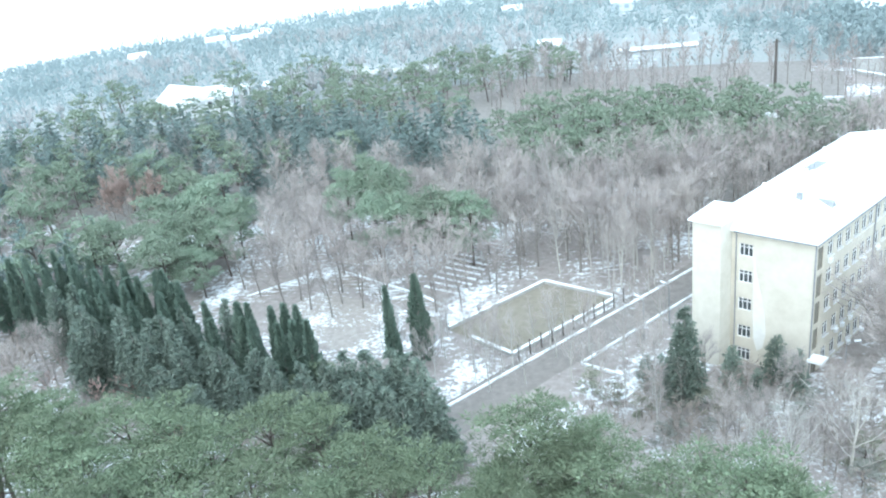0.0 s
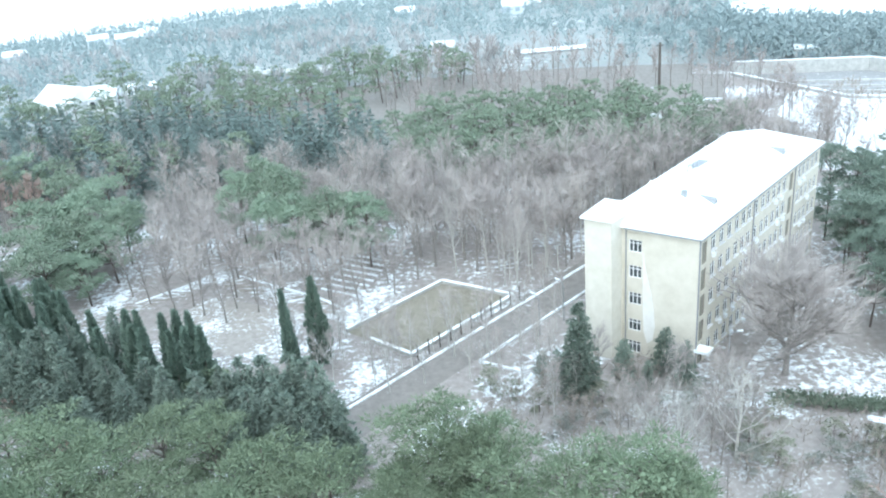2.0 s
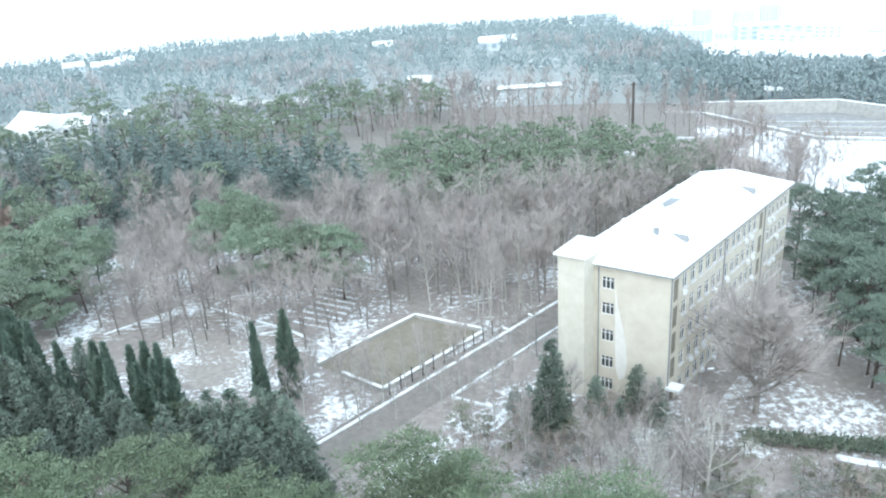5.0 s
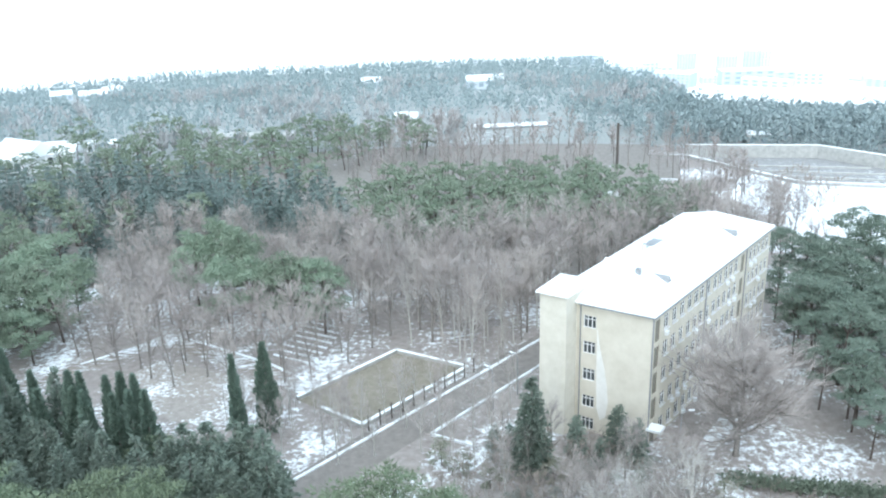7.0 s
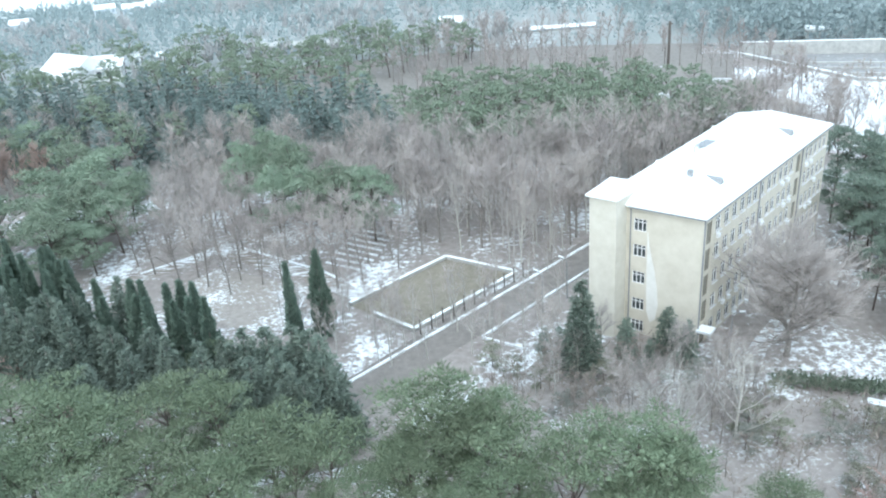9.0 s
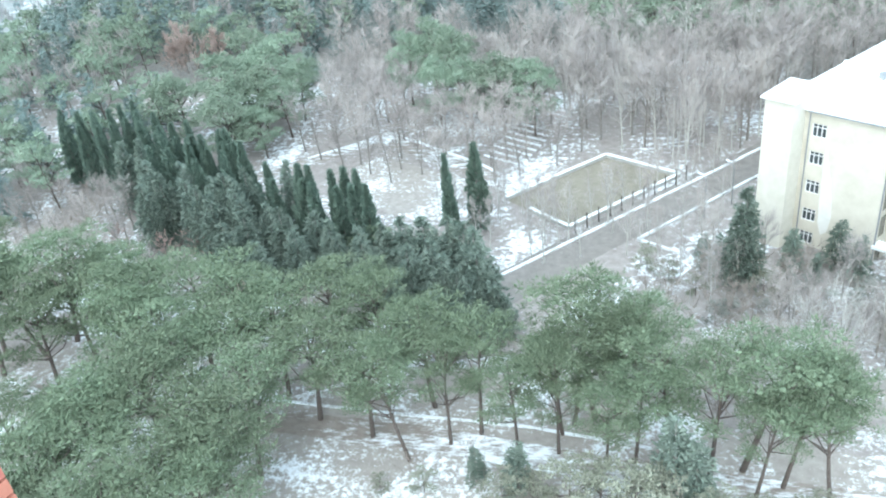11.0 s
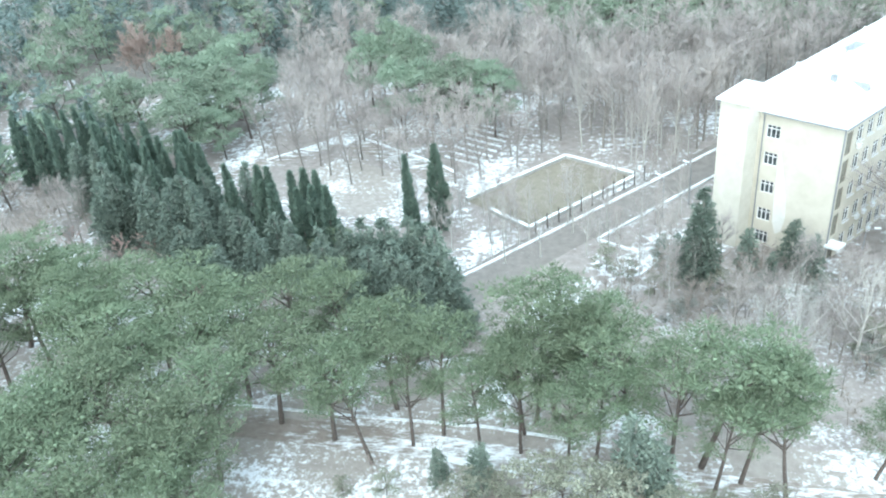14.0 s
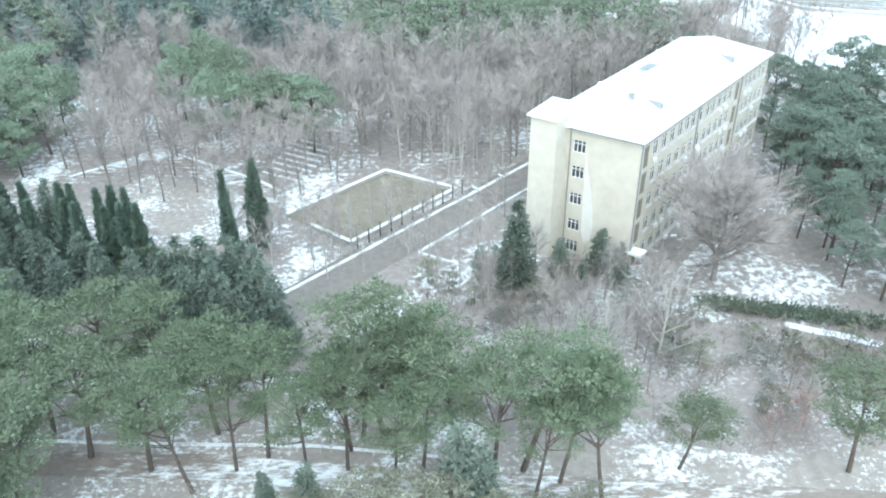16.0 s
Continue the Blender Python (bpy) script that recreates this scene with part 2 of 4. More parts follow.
BALL_F = [(0, 11, 5), (0, 5, 1), (0, 1, 7), (0, 7, 10), (0, 10, 11), (1, 5, 9), (5, 11, 4), (11, 10, 2), (10, 7, 6), (7, 1, 8), (3, 9, 4), (3, 4, 2), (3, 2, 6), (3, 6, 8), (3, 8, 9), (4, 9, 5), (2, 4, 11), (6, 2, 10), (8, 6, 7), (9, 8, 1)]


def puffs(rng, centres, radius, flat, per, length, width, heart=0.21):
    """Rounded needle tufts: short blades standing all over small lumpy hearts."""
    c = np.asarray(centres, float)
    n = len(c)
    d = rng.normal(0, 1, (n, per, 3))
    d[..., 2] = np.abs(d[..., 2]) * 1.1 - 0.35
    d /= np.linalg.norm(d, axis=2)[..., None]
    r = radius * rng.uniform(0.7, 1.3, (n, 1, 1))
    p = c[:, None, :] + d * r * rng.uniform(0.3, 0.85, (n, per, 1)) * (1, 1, flat)
    v, f = blades(rng, p.reshape(-1, 3), (d + (0, 0, 0.3)).reshape(-1, 3), length, width, 1, 0.24, True)
    k = len(v)
    hearts = (c[:, None, :] + BALL_V * r * heart * (1, 1, flat) * rng.uniform(0.8, 1.2, (n, 12, 1))).reshape(-1, 3)
    f = f + [[k + i * 12 + q for q in t] for i in range(n) for t in BALL_F]
    return np.concatenate([v, hearts]), f


# the hillside: level round the houses, then falling away to a snowy plain
def smooth(a, b, x):
    t = min(1, max(0, (x - a) / (b - a)))
    return t * t * (3 - 2 * t)


def ridge_of(az):
    """Distance at which the woods end, by bearing in degrees."""
    return 960 - 645 * smooth(7, 17, az)


def ground_z(x, y):
    r, az = math.hypot(x, y), math.degrees(math.atan2(x, y))
    rr = ridge_of(az)
    z = 0.0
    if r > 290:
        z -= (min(r, rr) - 290) * 0.118
    if r > rr:
        z -= min(r - rr, 1600) * (0.16 if az < 17 else 0.155)
    z += 5 * (noise.noise((x * 0.006, y * 0.006, 3.0))) * smooth(320, 600, r) * (1 - smooth(rr + 100, rr + 600, r))
    return z


radii = [0.5 + 12 * i for i in range(26)] + [312 + 30 * i for i in range(30)] + [1250, 1400, 1650, 2000, 2600, 3300, 4200, 4900]
gv, gf, spokes = [(0.0, 0.0, 0.0)], [], 180
for r in radii:
    for s in range(spokes):
        w = 2 * math.pi * s / spokes
        x, y = r * math.sin(w), r * math.cos(w)
        gv.append((x, y, ground_z(x, y)))
for s in range(spokes):
    gf.append([0, 1 + (s + 1) % spokes, 1 + s])
for i in range(len(radii) - 1):
    for s in range(spokes):
        a, b = 1 + i * spokes + s, 1 + i * spokes + (s + 1) % spokes
        gf.append([a, b, b + spokes, a + spokes])
ground = part("ground", mesh_of("ground", gv, gf, True), M_GROUND, None)
ground.data.materials.append(M_PLAIN)
ground.data.materials.append(M_FLOOR)
ground.data.materials.append(M_FARFLOOR)
ground.data.materials.append(M_LAWN)
for q in ground.data.polygons:
    cx_, cy_ = q.center.xy
    r_, az_ = math.hypot(cx_, cy_), math.degrees(math.atan2(cx_, cy_))
    woods_ = r_ < 250 and cy_ > 150 + 12 * noise.noise((cx_ * 0.05, 0, 0)) and (az_ < 15 or r_ > 250)
    q.material_index = 1 if r_ > ridge_of(az_) + 20 else 2 if woods_ else 3 if r_ > 250 else 4 if 40 < cy_ < 67 and -75 < cx_ < 60 else 0
tagged(ground, "thin patchy snow over brown leaf litter and soil", "ground", kind="structure")


def strip(name, pts, width, z, mat, label, category="road", thick=0.0):
    """A lane along a line of points, with a slightly uneven edge."""
    sp, rng = Soup(), random.Random(len(pts) * 7 + int(width * 10))
    line = [Vector((*p, 0)) for p in pts]
    fine = []
    for a, b in zip(line, line[1:]):
        k = max(1, int((b - a).length / 1.5))
        fine += [a.lerp(b, i / k) for i in range(k)]
    fine.append(line[-1])
    rows = []
    for i, p in enumerate(fine):
        d = (fine[min(i + 1, len(fine) - 1)] - fine[max(i - 1, 0)]).normalized()
        side = Vector((d.y, -d.x, 0))
        w = [width / 2 + (rng.uniform(-0.12, 0.12) if not thick else 0) for _ in (0, 1)]
        rows.append((p - side * w[0], p + side * w[1]))
    for (a, b), (c, d) in zip(rows, rows[1:]):
        if thick:
            k = len(sp.v)
            for q in (a, b, d, c):
                sp.v.append((q.x, q.y, 0.0))
            for q in (a, b, d, c):
                sp.v.append((q.x, q.y, z))
            for q in ((4, 5, 6, 7), (0, 1, 5, 4), (2, 3, 7, 6), (1, 2, 6, 5), (3, 0, 4, 7)):
                sp.f.append([k + j for j in q])
        else:
            sp.poly([(q.x, q.y, z) for q in (a, b, d, c)])
    return tagged(part(name, sp.mesh(name), mat, None), label, category, kind="structure")


# lanes and kerbs
strip("road", [(-30, 69.5), (-16, 85.0), (-6.6, 95.8), (10.2, 113.2), (30, 134.5), (60, 168)], 6.4, 0.02, M_ROAD, "wet grey asphalt lane between snowy kerbs")
strip("park_road", [(-120, 61.5), (-42, 58.7), (-20, 57.6), (-4, 55.6), (17, 54.0), (40, 52.0), (90, 48)], 3.2, 0.024, M_TRACK, "muddy brown track with snow between the ruts")
strip("park_path", [(-75, 101), (-57, 115.5), (-48, 122), (-38, 132)], 3.0, 0.028, M_TRACK, "brown path through the bare trees")
strip("terrace_path", [(-44, 124.5), (-27, 113.5), (-19.5, 107.5)], 3.4, 0.032, M_TRACK, "brown path beside snowy steps")
strip("yard_path", [(28.5, 84), (31.5, 90), (37, 97)], 2.2, 0.036, M_TRACK, "dark trodden path by the house corner")
for label, pts, w, z in (
        ("snow-capped concrete kerb along the lane", [(-19.4, 84.9), (-11.1, 93.6), (7.4, 113.0), (34, 141)], 0.45, 0.18),
        ("low snow-capped wall beside the lane", [(-2.2, 94.8), (12.6, 110.9), (30, 129)], 0.35, 0.3),
        ("low snow-capped wall at the corner", [(-2.2, 94.6), (3.5, 91.4)], 0.35, 0.3),
        ("snowy kerb of the brown path", [(-55.8, 117.6), (-48.9, 123.0), (-46, 126)], 0.5, 0.15),
        ("snowy kerb of the terrace path", [(-41.0, 125.0), (-26.5, 115.6), (-20.5, 110.0)], 0.5, 0.15),
        ("snowy kerb before the pines", [(-42, 61.6), (-28, 60.8), (-11.6, 60.2), (0, 58.6)], 0.35, 0.12)):
    strip("kerb", pts, w, z, M_KERB, label, "kerb", thick=1)
strip("snow_path", [(40.0, 78.6), (49.5, 74.6)], 1.2, 0.04, M_SNOW, "snow-covered path beside the hedge", "path")
snow_bank = Soup()
rng = np.random.default_rng(5)
cen = np.array((86.0, 182.0))
outer = []
for s in range(40):
    w = 2 * math.pi * s / 40
    k = 1 + 0.18 * math.sin(3 * w + 1) + 0.08 * math.sin(7 * w)
    outer.append((cen[0] + 27 * k * math.cos(w) + 8, cen[1] + 26 * k * math.sin(w), 0.03))
snow_bank.poly(outer)
tagged(part("snow_field", snow_bank.mesh("snow_field"), M_SNOW, None), "open snow-covered field with a few tufts", "snow field", kind="structure")

for i in range(8):
    x, y = -26.5 + 0.5 * i, 118.6 + 1.7 * i
    strip("terrace_step", [(x, y), (x + 6.5, y - 3.6)], 0.38, 0.16, M_KERB, "snow-covered step of the terraced slope", "step", thick=1)

snow_lawn = Soup().poly([(x, y, 0.022) for x, y in [(-47.0, 113.0), (-43.8, 117.9), (-38.5, 115.9), (-28.0, 111.0), (-27.9, 100.5), (-32.4, 98.8), (-37.9, 100.7), (-44.1, 106.7)]])
tagged(part("snow_lawn", snow_lawn.mesh("snow_lawn"), M_LAWN, None), "snow-covered lawn among thin bare trees", "lawn", kind="structure")

# the sports ground: bare earth inside a low snow-capped wall
FN, FR, FF, FL = (Vector(p) for p in ((-11.2, 97.0, 0), (3.0, 111.8, 0), (-7.6, 117.9, 0), (-20.8, 104.6, 0)))
court = Soup().poly([(*p.xy, 0.045) for p in (FN, FR, FF, FL)])
tagged(part("sports_ground", court.mesh("sports_ground"), M_FIELD, None), "bare brown earth sports ground inside low walls", "sports ground", kind="structure")


def low_wall(a, b, h, w, label):
    d = (b - a).normalized()
    n = Vector((d.y, -d.x, 0))
    root = thing("low_wall", a, label, "wall", kind="structure")
    body, cap = Soup(), Soup()
    for sp, z0, z1, ww in ((body, 0, h, w), (cap, h, h + 0.09, w + 0.14)):
        pts = [n * ww / 2, n * -ww / 2, (b - a) - n * ww / 2, (b - a) + n * ww / 2]
        k = len(sp.v)
        sp.v += [(p.x, p.y, z0) for p in pts] + [(p.x, p.y, z1) for p in pts]
        for q in ((4, 5, 6, 7), (0, 1, 5, 4), (1, 2, 6, 5), (2, 3, 7, 6), (3, 0, 4, 7)):
            sp.f.append([k + j for j in q])
    part("masonry", body.mesh("masonry"), M_CONCRETE, root)
    part("snow_cap", cap.mesh("snow_cap"), M_ROOF, root, "crust of snow")
    return root


for a, b in ((FN, FR), (FR, FF), (FF, FL), (FN, FN.lerp(FL, 0.62))):
    low_wall(a, b, 0.55, 0.4, "low concrete wall capped with snow round the sports ground")
post_me = Soup().tube([(0, 0, 0), (0, 0, 2.3)], [0.1, 0.09], 6).mesh("post")
for i in range(11):
    p = (FN + Vector((0.9, -0.9, 0))).lerp(FR + Vector((0.9, -0.9, 0)), i / 10)
    root = thing("fence_post", p, "dark wooden post beside the snowy wall", "post", "posts along the sports ground")
    part("shaft", post_me, M_DARKWOOD, root)


# ---- the long house -------------------------------------------------
HB = Vector((24.04, 90.25, 0))
HU = Vector((math.cos(radians(50.3)), math.sin(radians(50.3)), 0))
HV = Vector((math.cos(radians(147.5)), math.sin(radians(147.5)), 0))
EAVE, LONG, WIDE = 17.5, 38.6, 13.0


def hp(a, b, z):
    """House coordinates: a along the long side, b along the gable, z up."""
    return HU * a + HV * b + Vector((0, 0, z))


def wall_with_holes(sp, length, height, holes, at, thick):
    """A wall in a grid round its openings: at(s, d, z) places s along, d inward."""
    xs = sorted({0.0, length} | {h[0] for h in holes} | {h[1] for h in holes})
    zs = sorted({0.0, height} | {h[2] for h in holes} | {h[3] for h in holes})
    for x0, x1 in zip(xs, xs[1:]):
        for z0, z1 in zip(zs, zs[1:]):
            mx, mz = (x0 + x1) / 2, (z0 + z1) / 2
            if not any(h[0] < mx < h[1] and h[2] < mz < h[3] for h in holes):
                sp.poly([at(x0, 0, z0), at(x1, 0, z0), at(x1, 0, z1), at(x0, 0, z1)])
    for x0, x1, z0, z1 in holes:
        for p, q in (((x0, z0), (x1, z0)), ((x1, z0), (x1, z1)), ((x1, z1), (x0, z1)), ((x0, z1), (x0, z0))):
            sp.poly([at(p[0], 0, p[1]), at(p[0], thick, p[1]), at(q[0], thick, q[1]), at(q[0], 0, q[1])])


house = thing("institute_building", HB, "long cream plastered five-storey building with a snow-covered hip roof", "building")
# openings of the long facade: a, width, per storey
FLOORS = [16.5 - 3.48 * k for k in range(5)]
COLS = [3.8, 6.05, 8.25, 10.4, 12.4, 14.15, 16.2, 18.35, 20.0, 21.95, 23.7, 25.5, 30.85, 32.4, 34.0, 35.7, 37.3]
long_holes = [(a - 0.68, a + 0.68, t - 1.85, t + 0.05) for a in COLS for t in FLOORS]
long_holes += [(0.75, 2.1, t - 2.75, t + 0.1) for t in FLOORS] + [(27.2, 28.5, t - 2.6, t) for t in FLOORS]
STAIR = [(6.95, 8.6, t - 1.65, t) for t in (16.0, 12.55, 8.85, 5.1, 1.95)]
sp = Soup()
wall_with_holes(sp, LONG, EAVE, long_holes, lambda s, d, z: hp(s, d, z), 0.28)
part("wall", sp.mesh("wall"), M_PLASTER, house)
sp = Soup()
wall_with_holes(sp, 9.0, EAVE, STAIR, lambda s, d, z: hp(d, s, z), 0.28)
part("wall", sp.mesh("wall"), M_PLASTER, house)
sp = Soup()
sp.poly([hp(LONG, 0, 0), hp(LONG, WIDE, 0), hp(LONG, WIDE, EAVE), hp(LONG, 0, EAVE)])
sp.poly([hp(0, WIDE, 0), hp(LONG, WIDE, 0), hp(LONG, WIDE, EAVE), hp(0, WIDE, EAVE)])
sp.poly([hp(0, 9.0, 0), hp(0, WIDE, 0), hp(0, WIDE, EAVE), hp(0, 9.0, EAVE)])
part("wall", sp.mesh("wall"), M_PLASTER, house)
TZ, TA0, TA1, TB0, TB1 = 18.95, -2.4, 2.2, 9.5, 13.0
part("stair_tower", Soup().box((TA0, TB0, 0), (TA1, TB1, TZ), hp).mesh("stair_tower"), M_PLASTER2, house, "blank pale plastered stair tower")
# roof
sp, o = Soup(), 0.42
e = [hp(-o, -o, EAVE), hp(LONG + o, -o, EAVE), hp(LONG + o, WIDE + o, EAVE), hp(-o, WIDE + o, EAVE)]
e2 = [p + Vector((0, 0, 0.22)) for p in e]
r0, r1 = hp(6.0, 6.5, 20.4), hp(LONG - 5.0, 6.5, 20.4)
sp.poly(e)
for i in range(4):
    sp.poly([e[i], e[(i + 1) % 4], e2[(i + 1) % 4], e2[i]])
sp.poly([e2[0], e2[1], r1, r0])
sp.poly([e2[2], e2[3], r0, r1])
sp.poly([e2[1], e2[2], r1])
sp.poly([e2[3], e2[0], r0])
roof = part("roof", sp.mesh("roof"), M_ROOF, house, "hip roof under a sheet of snow")
sp = Soup()
for i in range(2):
    a, b = ((-o - 0.05, -o - 0.05), (LONG + o, -o - 0.05)) if i == 0 else ((-o - 0.05, -o), (-o - 0.05, 9.0))
    if i == 0:
        sp.box((a[0], a[1] - 0.1, EAVE - 0.06), (b[0], a[1], EAVE + 0.1), hp)
    else:
        sp.box((a[0] - 0.1, a[1], EAVE - 0.06), (a[0], b[1], EAVE + 0.1), hp)
part("gutter", sp.mesh("gutter"), M_METAL, roof, "dark metal gutter")
sp = Soup()
t0 = [hp(a, b, TZ) for a, b in ((TA0 - .4, TB0 - .3), (TA1 + .8, TB0 - .3), (TA1 + .8, TB1 + .4), (TA0 - .4, TB1 + .4))]
t1 = [p + Vector((0, 0, h)) for p, h in zip(t0, (0.2, 0.55, 0.55, 0.2))]
sp.poly(t0)
sp.poly(t1)
for i in range(4):
    sp.poly([t0[i], t0[(i + 1) % 4], t1[(i + 1) % 4], t1[i]])
part("tower_roof", sp.mesh("tower_roof"), M_ROOF, house, "snow-covered lean-to roof of the stair tower")


def window(holes, at, name, bars, mats, label=""):
    """A ring frame with mullions, a transom and a pane set into each opening."""
    for x0, x1, z0, z1 in holes:
        t, ring = 0.09, Soup()
        for d in (0.1, 0.2):
            ring.v += [at(x, d, z) for x, z in ((x0, z0), (x1, z0), (x1, z1), (x0, z1), (x0 + t, z0 + t), (x1 - t, z0 + t), (x1 - t, z1 - t), (x0 + t, z1 - t))]
        for i in range(4):
            j = (i + 1) % 4
            ring.f += [[i, j, 4 + j, 4 + i], [8 + i, 12 + i, 12 + j, 8 + j], [4 + i, 4 + j, 12 + j, 12 + i]]
        w = part(name, ring.mesh("window_frame"), mats[0], house, label)
        for k in range(1, bars):
            xm = x0 + (x1 - x0) * k / bars
            part("mullion", Soup().box((xm - t / 2, 0.1, z0 + t), (xm + t / 2, 0.2, z1 - t), at).mesh("mullion"), mats[0], w)
        if bars > 1:
            zm = z0 + (z1 - z0) * 0.72
            part("transom", Soup().box((x0 + t, 0.112, zm - t / 2), (x1 - t, 0.188, zm + t / 2), at).mesh("transom"), mats[0], w)
        part("pane", Soup().poly([at(x0, 0.16, z0), at(x1, 0.16, z0), at(x1, 0.16, z1), at(x0, 0.16, z1)]).mesh("pane"), mats[1], w)


al, ag = (lambda s, d, z: hp(s, d, z)), (lambda s, d, z: hp(d, s, z))
window(long_holes[:85], al, "window", 2, (M_FRAME, M_GLASS))
window(long_holes[85:], al, "louvre_window", 1, (M_PANEL, M_PANEL), "tall brown louvred stairwell window")
window(STAIR, ag, "stair_window", 3, (M_FRAME, M_GLASS))
patch = Soup().poly([hp(-0.004, b, z) for b, z in ((6.8, 14.4), (6.7, 14.4), (6.45, 12.5), (6.1, 11.0), (5.7, 9.4), (5.3, 7.0), (5.1, 4.6), (5.4, 2.6), (6.1, 2.0), (6.6, 3.6), (6.75, 8.0))])
part("plaster_patch", patch.mesh("plaster_patch"), M_PATCH, house, "whitish repaired streak in the plaster")
# sills, air conditioners, downpipes
sp = Soup()
for name, a in (("downpipe", -0.02), ("downpipe", 15.2), ("downpipe", 28.9)):
    sp = Soup().tube([hp(a, -0.12, 0), hp(a, -0.12, EAVE)], [0.09, 0.09], 6)
    part(name, sp.mesh("downpipe"), M_METAL, house, "dark metal downpipe")
part("downpipe", Soup().tube([hp(-0.12, 8.9, 0), hp(-0.12, 8.9, EAVE)], [0.08, 0.08], 6).mesh("downpipe"), M_METAL, house, "dark metal downpipe")
rnd = random.Random(3)
for x0, x1, z0, z1 in long_holes[:85]:
    part("sill", Soup().box((x0 - 0.05, -0.18, z0 - 0.09), (x1 + 0.05, 0.1, z0), hp).mesh("sill"), M_FRAME, house, "pale sill")
    if rnd.random() < 0.34:
        s = rnd.choice((0.0, 0.6))
        ac = part("air_conditioner", Soup().box((x0 + s, -0.42, z0 - 0.7), (x0 + s + 0.6, -0.08, z0 - 0.25), hp).mesh("casing"), M_FRAME, house, "white outdoor unit of an air conditioner")
        part("snow_cap", Soup().box((x0 + s, -0.42, z0 - 0.25), (x0 + s + 0.6, -0.08, z0 - 0.19), hp).mesh("snow_cap"), M_ROOF, ac)
part("entrance_canopy", Soup().box((-0.4, -1.7, 2.5), (1.3, 0, 2.85), hp).mesh("entrance_canopy"), M_ROOF, house, "small canopy covered with snow")
# dormers, vent and hatch on the roof


def roof_z(a, b):
    side = min(b + o, WIDE + o - b) / 6.9
    end = min((a + o) / 6.4, (LONG + o - a) / 5.4)
    return EAVE + 0.22 + 2.68 * min(1, side, end)


for a, b, way in ((8.4, 1.9, 1), (29.4, 1.7, 1), (12.0, 12.2, -1), (27.6, 12.0, -1)):
    z = roof_z(a, b)
    sp, g = Soup(), Soup()
    fr = [hp(a - .6, b, z - 0.1), hp(a + .6, b, z - 0.1), hp(a, b, z + 0.85)]
    back = hp(a, b + way * 2.2, roof_z(a, b + way * 2.2) + 0.02)
    sp.poly([fr[0], fr[2], back])
    sp.poly([fr[1], back, fr[2]])
    g.poly(fr)
    d = part("dormer", sp.mesh("dormer"), M_METAL if way > 0 else M_ROOF, roof, "small dormer of sheet metal")
    part("dormer_front", g.mesh("dormer_front"), M_METAL, house, "grey sheet-metal dormer front")
z = roof_z(6.5, 5.0)
part("roof_vent", Soup().box((6.2, 4.75, z - 0.3), (6.75, 5.3, z + 0.75), hp).mesh("roof_vent"), M_METAL, house, "dark vent stack on the roof")
z = roof_z(17.8, 8.6)
sp = Soup()
sp.poly([hp(16.6, 7.5, z + .28), hp(19.6, 7.6, z + .34), hp(20.2, 9.4, z + .1), hp(17.2, 9.6, z + .08)])
part("roof_hatch", sp.mesh("roof_hatch"), M_METAL, house, "bare metal patch where the snow slid")
for k in range(5):
    q = hp(14.5 + k * 0.7, 8.4 + 0.2 * (k % 2), roof_z(15, 8.4) - 0.2)
    part("antenna", Soup().tube([q, q + Vector((0, 0, 1.1)), q + Vector((0.35, 0.1, 1.3))], [0.04, 0.04, 0.04], 4).mesh("antenna"), M_METAL, house, "thin metal aerial")


# ---- trees ---------------------------------------------------------------
def wander(rng, p, d, length, steps, bend, up=0.0):
    pts, d = [Vector(p)], Vector(d).normalized()
    for _ in range(steps):
        d = (d + Vector((rng.uniform(-1, 1), rng.uniform(-1, 1), rng.uniform(-1, 1))) * bend + Vector((0, 0, up))).normalized()
        pts.append(pts[-1] + d * (length / steps))
    return pts


